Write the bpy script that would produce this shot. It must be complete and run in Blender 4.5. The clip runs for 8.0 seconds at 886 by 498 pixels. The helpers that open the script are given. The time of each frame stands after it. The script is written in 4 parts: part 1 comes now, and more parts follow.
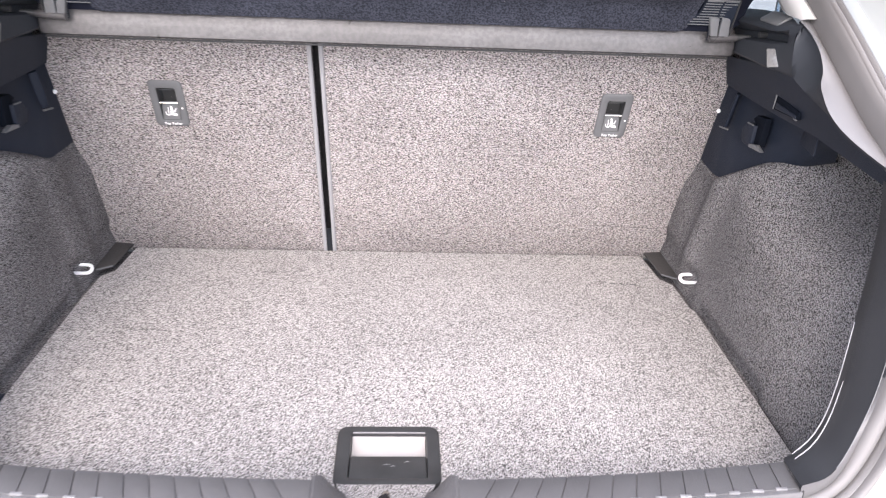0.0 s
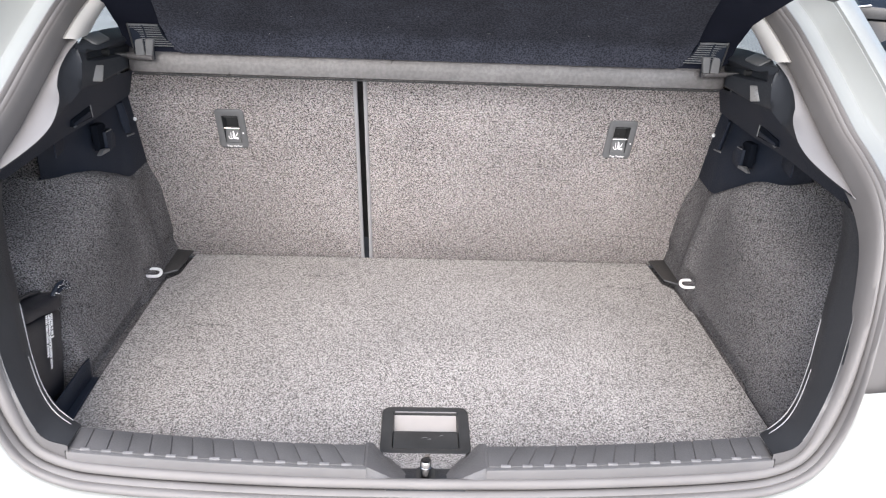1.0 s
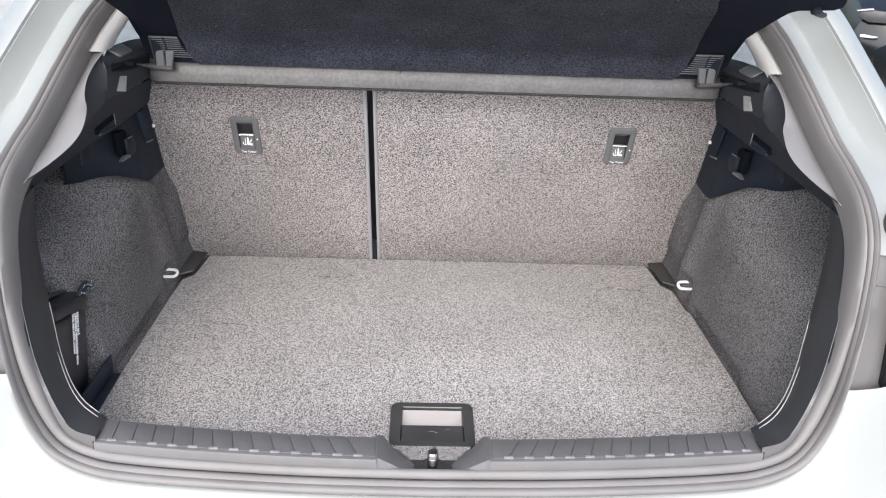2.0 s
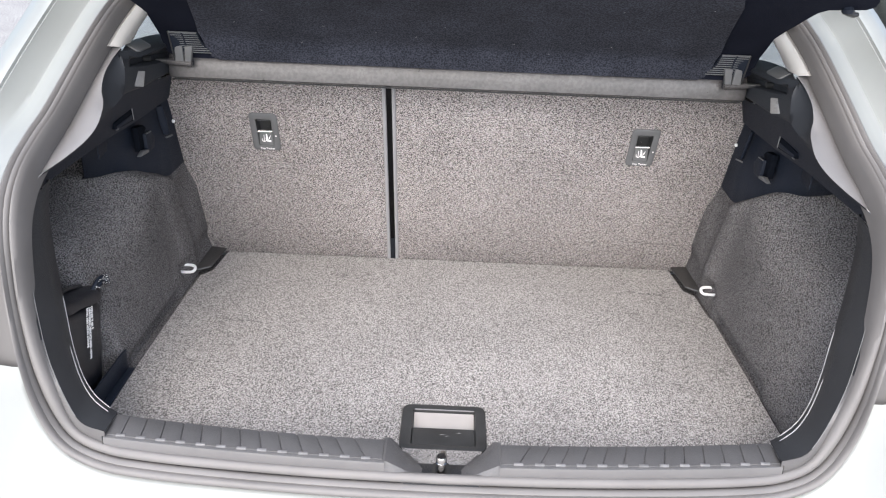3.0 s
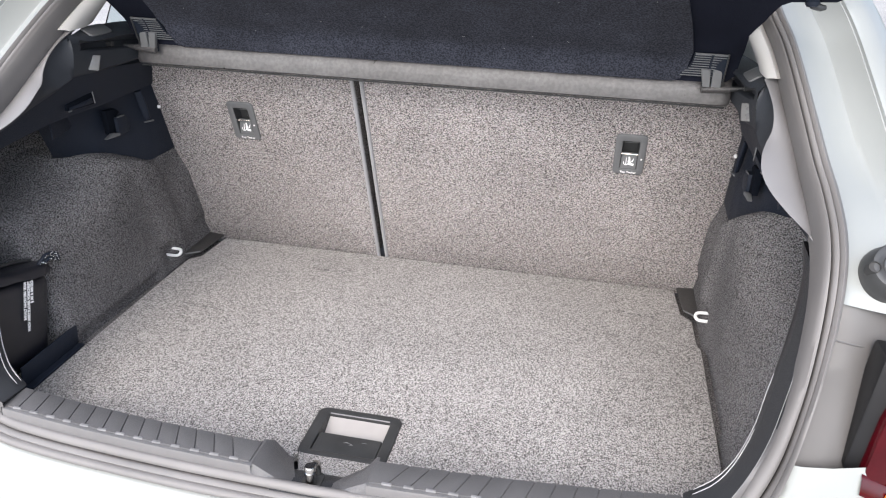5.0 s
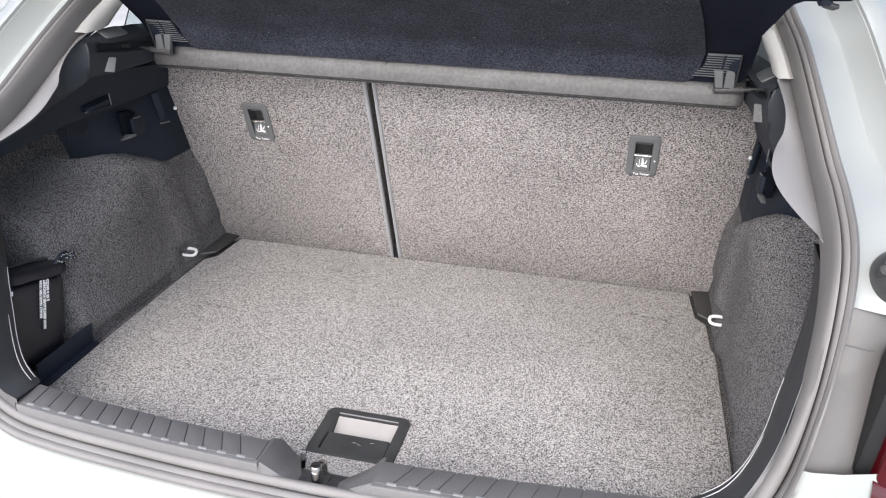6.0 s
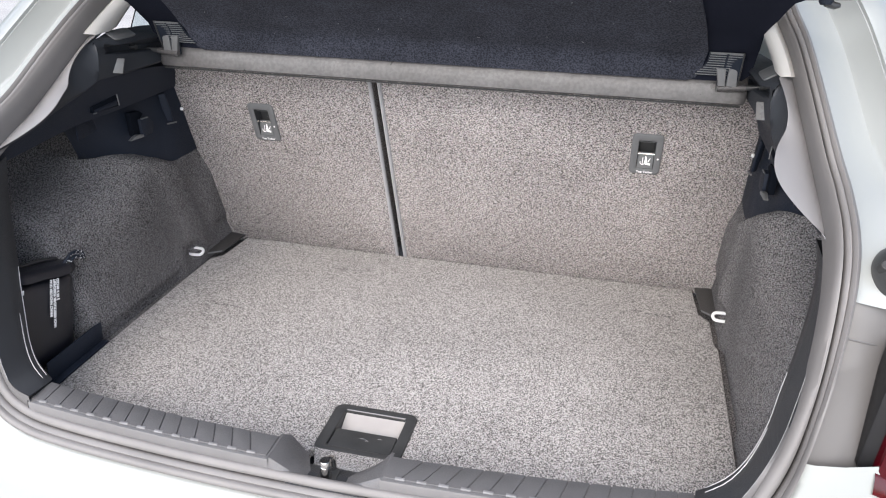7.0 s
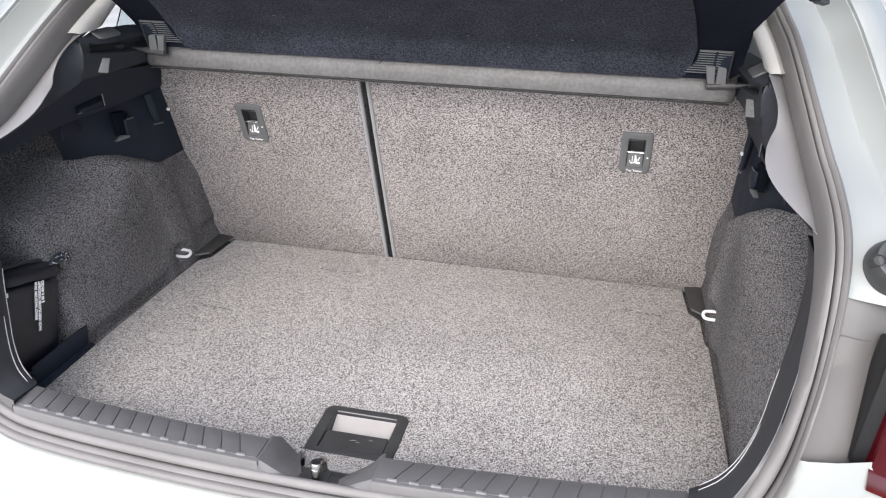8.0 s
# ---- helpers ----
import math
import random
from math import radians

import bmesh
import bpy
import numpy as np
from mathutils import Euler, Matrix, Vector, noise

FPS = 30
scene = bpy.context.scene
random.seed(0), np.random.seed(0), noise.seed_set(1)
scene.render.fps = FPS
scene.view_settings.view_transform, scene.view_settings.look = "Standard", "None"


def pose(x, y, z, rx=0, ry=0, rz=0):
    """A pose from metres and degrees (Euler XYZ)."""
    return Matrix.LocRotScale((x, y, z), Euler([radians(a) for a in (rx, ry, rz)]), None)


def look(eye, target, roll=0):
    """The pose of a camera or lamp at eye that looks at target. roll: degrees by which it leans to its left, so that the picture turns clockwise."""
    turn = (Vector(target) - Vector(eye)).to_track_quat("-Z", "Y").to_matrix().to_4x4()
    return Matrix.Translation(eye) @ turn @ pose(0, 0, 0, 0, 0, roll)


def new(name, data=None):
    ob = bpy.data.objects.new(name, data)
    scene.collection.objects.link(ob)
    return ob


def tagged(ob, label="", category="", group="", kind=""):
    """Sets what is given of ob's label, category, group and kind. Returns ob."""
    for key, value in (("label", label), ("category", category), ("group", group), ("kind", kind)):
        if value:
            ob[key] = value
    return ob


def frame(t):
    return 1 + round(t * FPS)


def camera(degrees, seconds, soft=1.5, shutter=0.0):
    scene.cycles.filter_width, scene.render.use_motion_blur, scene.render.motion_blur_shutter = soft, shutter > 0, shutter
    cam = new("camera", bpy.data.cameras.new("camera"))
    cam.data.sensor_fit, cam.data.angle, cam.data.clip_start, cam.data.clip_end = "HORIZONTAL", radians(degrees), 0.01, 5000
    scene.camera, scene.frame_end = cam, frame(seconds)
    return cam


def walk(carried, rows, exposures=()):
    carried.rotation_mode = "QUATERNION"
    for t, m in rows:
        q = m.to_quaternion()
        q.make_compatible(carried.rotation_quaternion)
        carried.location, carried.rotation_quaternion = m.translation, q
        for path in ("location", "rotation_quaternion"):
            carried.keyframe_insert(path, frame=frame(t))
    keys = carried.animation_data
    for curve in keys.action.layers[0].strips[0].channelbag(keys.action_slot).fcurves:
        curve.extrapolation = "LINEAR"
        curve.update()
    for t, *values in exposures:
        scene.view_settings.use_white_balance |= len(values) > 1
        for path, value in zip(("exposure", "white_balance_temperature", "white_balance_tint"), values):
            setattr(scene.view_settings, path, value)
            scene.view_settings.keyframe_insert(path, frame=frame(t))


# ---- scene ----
cam = camera(60.9, 8.0, soft=1.1, shutter=0.5)
PATH = [
    (0, (0.01, -0.651, 1.305), (0.127, 1.155, 0.454), 2.6),
    (0.5, (-0.014, -0.733, 1.33), (0.077, 1.081, 0.493), 2.4),
    (1, (-0.022, -0.809, 1.376), (0.055, 1.009, 0.544), 2.3),
    (2.5, (-0.029, -0.86, 1.403), (0.019, 0.959, 0.572), 2.4),
    (3, (-0.008, -0.841, 1.399), (-0.014, 0.975, 0.562), 2.4),
    (3.5, (0.084, -0.799, 1.395), (-0.011, 1.012, 0.551), 2.3),
    (4, (0.194, -0.76, 1.387), (-0.004, 1.04, 0.538), 2.2),
    (5.5, (0.314, -0.743, 1.386), (-0.083, 1.024, 0.539), 1.4),
    (6, (0.319, -0.741, 1.384), (-0.094, 1.024, 0.54), 1.2),
    (6.5, (0.315, -0.747, 1.386), (-0.102, 1.017, 0.541), 1.0),
    (7, (0.316, -0.754, 1.387), (-0.102, 1.01, 0.541), 0.9),
    (7.5, (0.316, -0.758, 1.385), (-0.095, 1.009, 0.541), 1.0),
    (8, (0.311, -0.751, 1.379), (-0.076, 1.023, 0.541), 1.0),
]
EXPOSURES = [(0.0, 1.7, 6380, 16), (0.5, 1.5, 6380, 14), (1.0, 1.31, 6380, 11), (2.5, 1.15, 6380, 10), (5.5, 1.2, 6380, 10), (8.0, 1.15, 6380, 10)]
walk(cam, [(t, look(eye, target, roll)) for t, eye, target, roll in PATH], EXPOSURES)

# ---- light ----
world = bpy.data.worlds.new("world")
scene.world = world
world.use_nodes = True
wn = world.node_tree.nodes
sky = wn.new("ShaderNodeTexSky")
sky.sky_type = "NISHITA"
sky.sun_disc = False
sky.sun_elevation, sky.sun_rotation = radians(40), radians(190)
sky.air_density, sky.dust_density, sky.ozone_density = 1.0, 4.0, 1.0
world.node_tree.links.new(sky.outputs[0], wn["Background"].inputs[0])
wn["Background"].inputs[1].default_value = 0.12
sun = new("sun", bpy.data.lights.new("sun", "SUN"))
sun.data.energy, sun.data.angle, sun.data.color = 3.0, radians(104), (0.92, 0.95, 1.015)
sun.matrix_world = look((-0.80, -4.0, 4.20), (0, 0.3, 0.6))


# ---- materials ----
def material(name, color, rough=0.6, metal=0.0, vary=0.12, scale=8.0, grain=0.0, grain_scale=900.0, bump=0.0, bump_scale=900.0,
             coat=0.0, spec=0.5, hue=0.0, sheen=0.0, weave=None):
    """A surface with slow stains (vary, scale), fine grain in its colour and fine relief."""
    m = bpy.data.materials.new(name)
    m.use_nodes = True
    n, link = m.node_tree.nodes, m.node_tree.links
    b = n["Principled BSDF"]
    b.inputs["Roughness"].default_value, b.inputs["Metallic"].default_value = rough, metal
    b.inputs["Coat Weight"].default_value, b.inputs["Specular IOR Level"].default_value = coat, spec
    b.inputs["Coat Roughness"].default_value = 0.05
    b.inputs["Sheen Weight"].default_value, b.inputs["Sheen Roughness"].default_value = sheen, 0.55
    b.inputs["Sheen Tint"].default_value = (1.0, 0.975, 0.955, 1)
    place = n.new("ShaderNodeTexCoord")
    slow = n.new("ShaderNodeTexNoise")
    slow.inputs["Scale"].default_value, slow.inputs["Detail"].default_value = scale, 5
    link.new(place.outputs["Object"], slow.inputs["Vector"])
    span = n.new("ShaderNodeMapRange")
    span.inputs[1].default_value, span.inputs[2].default_value = 0.3, 0.7
    span.inputs[3].default_value, span.inputs[4].default_value = 1 - vary, 1 + vary
    link.new(slow.outputs["Fac"], span.inputs[0])
    mul = n.new("ShaderNodeVectorMath")
    mul.operation = "SCALE"
    mul.inputs[0].default_value = color
    link.new(span.outputs[0], mul.inputs["Scale"])
    out = mul.outputs[0]
    if grain:
        speck = n.new("ShaderNodeTexNoise")
        speck.inputs["Scale"].default_value, speck.inputs["Detail"].default_value = grain_scale, 2
        link.new(place.outputs["Object"], speck.inputs["Vector"])
        low, high = 0.40, 0.60
        if weave:
            # tufts of yarn, drawn out along one direction
            yarn = n.new("ShaderNodeVectorMath")
            yarn.operation = "MULTIPLY"
            yarn.inputs[1].default_value = weave
            link.new(place.outputs["Object"], yarn.inputs[0])
            link.new(yarn.outputs[0], speck.inputs["Vector"])
            speck.inputs["Roughness"].default_value = 0.7
            low, high = 0.385, 0.615
        s2 = n.new("ShaderNodeMapRange")
        s2.inputs[1].default_value, s2.inputs[2].default_value = low, high
        s2.inputs[3].default_value, s2.inputs[4].default_value = 1 - grain, 1 + grain
        link.new(speck.outputs["Fac"], s2.inputs[0])
        mul2 = n.new("ShaderNodeVectorMath")
        mul2.operation = "SCALE"
        link.new(out, mul2.inputs[0])
        link.new(s2.outputs[0], mul2.inputs["Scale"])
        out = mul2.outputs[0]
        if sheen:
            # the fibre tips catch the light, the gaps between them do not
            tips = n.new("ShaderNodeMath")
            tips.operation = "MULTIPLY"
            tips.inputs[1].default_value = sheen
            link.new(s2.outputs[0], tips.inputs[0])
            link.new(tips.outputs[0], b.inputs["Sheen Weight"])
        if hue:
            # fibres of slightly different colours
            tint = n.new("ShaderNodeMix")
            tint.data_type = "RGBA"
            tint.blend_type = "OVERLAY"
            tint.inputs["Factor"].default_value = hue
            dye = n.new("ShaderNodeTexNoise")
            dye.inputs["Scale"].default_value, dye.inputs["Detail"].default_value = grain_scale * 0.55, 1
            link.new(place.outputs["Object"], dye.inputs["Vector"])
            link.new(out, tint.inputs[6])
            link.new(dye.outputs["Color"], tint.inputs[7])
            out = tint.outputs[2]
    link.new(out, b.inputs["Base Color"])
    rr = n.new("ShaderNodeMapRange")
    rr.inputs[3].default_value, rr.inputs[4].default_value = max(0.02, rough - 0.08), min(1, rough + 0.08)
    link.new(slow.outputs["Fac"], rr.inputs[0])
    link.new(rr.outputs[0], b.inputs["Roughness"])
    if bump:
        relief = n.new("ShaderNodeTexNoise")
        relief.inputs["Scale"].default_value, relief.inputs["Detail"].default_value = bump_scale, 2
        link.new(place.outputs["Object"], relief.inputs["Vector"])
        bn = n.new("ShaderNodeBump")
        bn.inputs["Strength"].default_value, bn.inputs["Distance"].default_value = bump, 0.002
        link.new(relief.outputs["Fac"], bn.inputs["Height"])
        link.new(bn.outputs[0], b.inputs["Normal"])
    return m


CARPET = material("heather_carpet", (0.240, 0.228, 0.222), 0.95, vary=0.10, scale=5, grain=0.80, grain_scale=620, bump=0.15, bump_scale=900, spec=0.1, hue=0.10, sheen=0.34, weave=(0.9, 0.68, 1.0))
SEATCARPET = material("seat_carpet", (0.262, 0.243, 0.239), 0.95, vary=0.12, scale=5, grain=0.90, grain_scale=570, bump=0.15, bump_scale=900, spec=0.1, hue=0.12, weave=(0.72, 1.0, 1.0))
SIDECARPET = material("side_carpet", (0.122, 0.117, 0.118), 0.95, vary=0.14, scale=8, grain=0.95, grain_scale=590, bump=0.15, bump_scale=800, spec=0.1, hue=0.10, weave=(1.0, 0.8, 1.0))
BOARD = material("shelf_backing", (0.013, 0.015, 0.024), 0.9, vary=0.12, scale=9, bump=0.4, bump_scale=700, spec=0.05)
FELT = material("shelf_felt", (0.034, 0.037, 0.049), 0.95, vary=0.22, scale=14, grain=0.4, grain_scale=380, bump=0.6, bump_scale=400, spec=0.1, sheen=0.02)
BLACK = material("black_plastic", (0.0135, 0.0180, 0.0285), 0.5, vary=0.10, scale=10, bump=0.25, bump_scale=1400, spec=0.22)
CORNER = material("corner_plastic", (0.029, 0.031, 0.035), 0.48, vary=0.10, scale=12, bump=0.35, bump_scale=1300, spec=0.35)
SILL = material("grained_plastic", (0.090, 0.089, 0.092), 0.42, vary=0.10, scale=12, grain=0.15, grain_scale=1200, bump=0.35, bump_scale=1300)
LIP = material("shelf_plastic", (0.080, 0.077, 0.078), 0.30, vary=0.26, scale=16, grain=0.12, grain_scale=160, bump=0.2, bump_scale=700)
MOULD = material("dark_moulding", (0.032, 0.036, 0.043), 0.55, vary=0.10, scale=10, bump=0.2, bump_scale=1400, spec=0.28)
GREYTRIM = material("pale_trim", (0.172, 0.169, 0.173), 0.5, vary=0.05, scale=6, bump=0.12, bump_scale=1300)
# Sill and corner plastic, with the light on its front faces put in
LITBAND = material("lit_band", (0.120, 0.117, 0.118), 0.45, vary=0.10, scale=14, bump=0.2, bump_scale=1300)
DASHES = material("worn_dash", (0.19, 0.19, 0.195), 0.5, vary=0.3, scale=60)
SILVERLINE = material("pale_line", (0.32, 0.32, 0.33), 0.35, vary=0.04, scale=30)
CREAM = material("cream_trim", (0.43, 0.425, 0.41), 0.6, vary=0.04, scale=6, bump=0.1, bump_scale=900)
RUBBER = material("seal_rubber", (0.146, 0.140, 0.138), 0.55, vary=0.12, scale=9, bump=0.1, bump_scale=700)
HOLLOW = material("shaded_hollow", (0.0055, 0.0072, 0.0112), 0.8, vary=0.1, spec=0.05)
GROOVE = material("groove_rubber", (0.03, 0.03, 0.03), 0.7, vary=0.1)
PAINT = material("white_paint", (0.262, 0.276, 0.270), 0.3, vary=0.02, scale=3, coat=0.3)
PRIMER = material("sealed_metal", (0.115, 0.111, 0.109), 0.40, vary=0.06, scale=7)
STEEL = material("bare_steel", (0.62, 0.60, 0.57), 0.22, metal=1.0, vary=0.10, scale=40)
WHITEWIRE = material("pale_coated_wire", (0.78, 0.78, 0.78), 0.3, vary=0.04, scale=30)
PLATE = material("handle_plastic", (0.035, 0.036, 0.037), 0.4, vary=0.25, scale=22, bump=0.1, bump_scale=900)
FLAP = material("flap_plastic", (0.050, 0.048, 0.047), 0.5, vary=0.12, scale=20, bump=0.25, bump_scale=1200)
CLIP = material("clip_plastic", (0.16, 0.16, 0.16), 0.3, vary=0.12, scale=60)
TETHER = material("tether_plastic", (0.130, 0.134, 0.138), 0.4, vary=0.06, scale=30)
BEIGE = material("pale_foam", (0.33, 0.312, 0.30), 0.6, vary=0.05, scale=25)
BAG = material("bag_nylon", (0.011, 0.012, 0.017), 0.36, vary=0.15, scale=18, bump=0.15, bump_scale=1500)
PRINT = material("white_print", (0.88, 0.88, 0.88), 0.5, vary=0.02)
LENS = material("red_lens", (0.048, 0.0005, 0.003), 0.14, vary=0.35, scale=22, coat=0.15, spec=0.3)
LAMPBLACK = material("lamp_plastic", (0.011, 0.011, 0.012), 0.4, vary=0.10, scale=12, bump=0.2, bump_scale=1300, spec=0.3)
ORANGE = material("amber_bulb", (0.8, 0.22, 0.03), 0.2, vary=0.05)
ASPHALT = material("pale_concrete", (0.32, 0.31, 0.30), 0.9, vary=0.15, scale=1.5, grain=0.3, grain_scale=60)
DARKPAINT = material("dark_car_paint", (0.008, 0.009, 0.010), 0.16, vary=0.3, scale=3, spec=0.4)
TYRE = material("tyre_rubber", (0.02, 0.02, 0.02), 0.8, vary=0.1)
SILVER = material("silver_alloy", (0.55, 0.55, 0.56), 0.3, metal=1.0, vary=0.05)
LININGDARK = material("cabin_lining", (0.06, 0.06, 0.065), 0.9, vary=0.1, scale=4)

GLASS = bpy.data.materials.new("window_glass")
GLASS.use_nodes = True
gb = GLASS.node_tree.nodes["Principled BSDF"]
gb.inputs["Transmission Weight"].default_value, gb.inputs["Roughness"].default_value, gb.inputs["IOR"].default_value = 1.0, 0.0, 1.45
gb.inputs["Base Color"].default_value = (0.80, 0.90, 0.92, 1)


# ---- building tools ----
def thing(name, at, label, category, group="", kind=""):
    ob = new(name)
    ob.location = at
    ob.empty_display_size = 0.02
    return tagged(ob, label, category, group, kind)


def origin_of(ob):
    p = Vector((0, 0, 0))
    while ob is not None:
        p = p + ob.location
        ob = ob.parent
    return p


def part(name, bm, mat, parent, label="", angle=35, kind=""):
    """Links a mesh built in the world's metres as one object under its parent."""
    o = origin_of(parent)
    bmesh.ops.recalc_face_normals(bm, faces=bm.faces[:])
    bm.transform(Matrix.Translation(-o))
    me = bpy.data.meshes.new(name)
    bm.to_mesh(me)
    bm.free()
    me.materials.append(mat)
    me.shade_smooth()
    me.set_sharp_from_angle(angle=radians(angle))
    ob = new(name, me)
    ob.parent = parent
    return tagged(ob, label, kind=kind)


def curve(points, n):
    """n points at even steps along a smooth line through the given points."""
    p = np.array(points, float)
    if len(p) == 2:
        return np.linspace(p[0], p[1], n)
    q = np.vstack([2 * p[0] - p[1], p, 2 * p[-1] - p[-2]])
    out = []
    for a, b, c, d in zip(q, q[1:], q[2:], q[3:]):
        for t in np.linspace(0, 1, 24, endpoint=False):
            out.append(0.5 * (2 * b + (c - a) * t + (2 * a - 5 * b + 4 * c - d) * t * t + (3 * b - a - 3 * c + d) * t ** 3))
    out.append(p[-1])
    out = np.array(out)
    s = np.r_[0, np.cumsum(np.linalg.norm(np.diff(out, axis=0), axis=1))]
    w = np.linspace(0, s[-1], n)
    return np.column_stack([np.interp(w, s, out[:, k]) for k in range(3)])


def mirrored(points, side):
    p = np.array(points, float).copy()
    p[..., 0] *= side
    return p


def sheet(rows, bm=None, closed_u=False, closed_v=False, thick=0.0):
    """A surface over rows of points."""
    bm = bm or bmesh.new()
    vs = [[bm.verts.new(tuple(p)) for p in row] for row in rows]
    faces = []
    nu, nv = len(vs), len(vs[0])
    for i in range(nu if closed_u else nu - 1):
        for j in range(nv if closed_v else nv - 1):
            faces.append(bm.faces.new((vs[i][j], vs[i][(j + 1) % nv], vs[(i + 1) % nu][(j + 1) % nv], vs[(i + 1) % nu][j])))
    if thick:
        bmesh.ops.recalc_face_normals(bm, faces=faces)
        bmesh.ops.solidify(bm, geom=faces, thickness=thick)
    return bm


def block(x0, x1, y0, y1, z0, z1, bevel=0.0, bm=None, segments=2):
    bm = bm or bmesh.new()
    made = bmesh.ops.create_cube(bm, size=1)
    bmesh.ops.transform(bm, matrix=Matrix.Translation(((x0 + x1) / 2, (y0 + y1) / 2, (z0 + z1) / 2)) @ Matrix.Diagonal((x1 - x0, y1 - y0, z1 - z0, 1)), verts=made["verts"])
    if bevel:
        edges = list({e for v in made["verts"] for e in v.link_edges})
        bmesh.ops.bevel(bm, geom=edges, offset=bevel, segments=segments, affect="EDGES", profile=0.5)
    return bm


def prism(outline, way, bm=None, bevel=0.0, holes=()):
    """A flat outline (with holes) drawn out along a vector."""
    bm = bm or bmesh.new()
    edges = []
    for loop in (outline, *holes):
        vs = [bm.verts.new(tuple(p)) for p in loop]
        edges += [bm.edges.new((a, b)) for a, b in zip(vs, vs[1:] + vs[:1])]
    faces = [g for g in bmesh.ops.triangle_fill(bm, edges=edges, use_beauty=True)["geom"] if isinstance(g, bmesh.types.BMFace)]
    rim = [e for e in bm.edges if len(e.link_faces) == 1]
    made = bmesh.ops.extrude_face_region(bm, geom=faces)["geom"]
    bmesh.ops.translate(bm, vec=way, verts=[g for g in made if isinstance(g, bmesh.types.BMVert)])
    bmesh.ops.recalc_face_normals(bm, faces=bm.faces[:])
    if bevel:
        sharp = [e for e in bm.edges if len(e.link_faces) == 2 and e.calc_face_angle(0) > 1.0]
        bmesh.ops.bevel(bm, geom=sharp, offset=bevel, segments=2, affect="EDGES", profile=0.5)
    return bm


def tube(points, radius, bm=None, sides=10, caps=True, flat=1.0):
    """A round bar along a line of points; the radius may change along it."""
    bm = bm or bmesh.new()
    p = np.array(points, float)
    radii = np.broadcast_to(radius, len(p))
    rows, up = [], None
    for k in range(len(p)):
        t = Vector(p[min(k + 1, len(p) - 1)] - p[max(k - 1, 0)]).normalized()
        if up is None:
            up = t.orthogonal().normalized()
        up = (up - t * up.dot(t)).normalized()
        side = t.cross(up)
        rows.append([Vector(p[k]) + float(radii[k]) * (math.cos(a) * up + flat * math.sin(a) * side) for a in np.linspace(0, 2 * math.pi, sides, endpoint=False)])
    sheet(rows, bm, closed_v=True)
    if caps:
        bm.verts.ensure_lookup_table()
        n = len(bm.verts)
        bm.faces.new([bm.verts[n - len(rows) * sides + i] for i in range(sides)])
        bm.faces.new([bm.verts[n - sides + i] for i in range(sides)])
    return bm


def rounded(x0, x1, y0, y1, r, steps=5):
    """A rectangle with round corners, as (x, y) pairs."""
    out = []
    for cx, cy, a in ((x1 - r, y1 - r, 0), (x0 + r, y1 - r, 90), (x0 + r, y0 + r, 180), (x1 - r, y0 + r, 270)):
        for k in range(steps + 1):
            b = radians(a + 90 * k / steps)
            out.append((cx + r * math.cos(b), cy + r * math.sin(b)))
    return out


def words(text, size, parent, mat, m, name="lettering", weight=0.0, length=0.0):
    """Flat letters as one mesh, at the pose m (x along the line, z out of the face); length: squeezed to that length."""
    c = bpy.data.curves.new(name, "FONT")
    c.body, c.size, c.extrude, c.offset = text, size, 0.0002, weight
    c.align_x, c.align_y = "CENTER", "CENTER"
    c.resolution_u = 3
    ob = new(name, c)
    bpy.context.view_layer.update()
    me = bpy.data.meshes.new_from_object(ob.evaluated_get(bpy.context.evaluated_depsgraph_get()))
    bpy.data.objects.remove(ob)
    if length:
        xs = [v.co.x for v in me.vertices]
        me.transform(Matrix.Diagonal((length / (max(xs) - min(xs)), 1, 1, 1)))
    me.transform(Matrix.Translation(-origin_of(parent)) @ m)
    me.materials.clear()
    me.materials.append(mat)
    out = new(name, me)
    out.parent = parent
    return out


def step(a, b, x):
    t = min(1.0, max(0.0, (x - a) / (b - a)))
    return t * t * (3 - 2 * t)


# ---- plan: the boot opening ----
FLOOR = 0.66
# half of the line of the seal's groove, from the middle of the sill to the middle of the roof edge
HALF = [(0, -0.074, 0.705), (0.16, -0.071, 0.705), (0.305, -0.063, 0.705), (0.40, -0.054, 0.705), (0.455, -0.046, 0.708), (0.499, -0.036, 0.725),
        (0.526, -0.026, 0.765), (0.547, -0.012, 0.822), (0.561, 0.006, 0.882), (0.571, 0.028, 0.945), (0.578, 0.052, 1.000), (0.584, 0.090, 1.035),
        (0.586, 0.138, 1.060), (0.583, 0.195, 1.088), (0.570, 0.272, 1.143), (0.553, 0.355, 1.203), (0.536, 0.405, 1.240), (0.505, 0.50, 1.305),
        (0.45, 0.60, 1.365), (0.38, 0.645, 1.390), (0.2, 0.665, 1.405), (0, 0.67, 1.41)]
NG = 150
GROOVE_LINE = curve(HALF, NG)
VIEW = np.array((0, -0.85, 0.52))
T = np.gradient(GROOVE_LINE, axis=0)
T /= np.linalg.norm(T, axis=1)[:, None]
OUTN = VIEW - T * (T @ VIEW)[:, None]
OUTN /= np.linalg.norm(OUTN, axis=1)[:, None]
OUTO = np.cross(T, OUTN)
flip = np.sign(np.einsum("ij,ij->i", OUTO, GROOVE_LINE - np.array((0, 0.2, 0.95))))
OUTO *= flip[:, None]


# the inner bulb is squeezed flat along the sill
BULB = np.array([0.013 + 0.009 * step(0.715, 0.80, z) for z in GROOVE_LINE[:, 2]])
SWELL = np.array([0.35 + 0.65 * step(0.715, 0.80, z) for z in GROOVE_LINE[:, 2]])


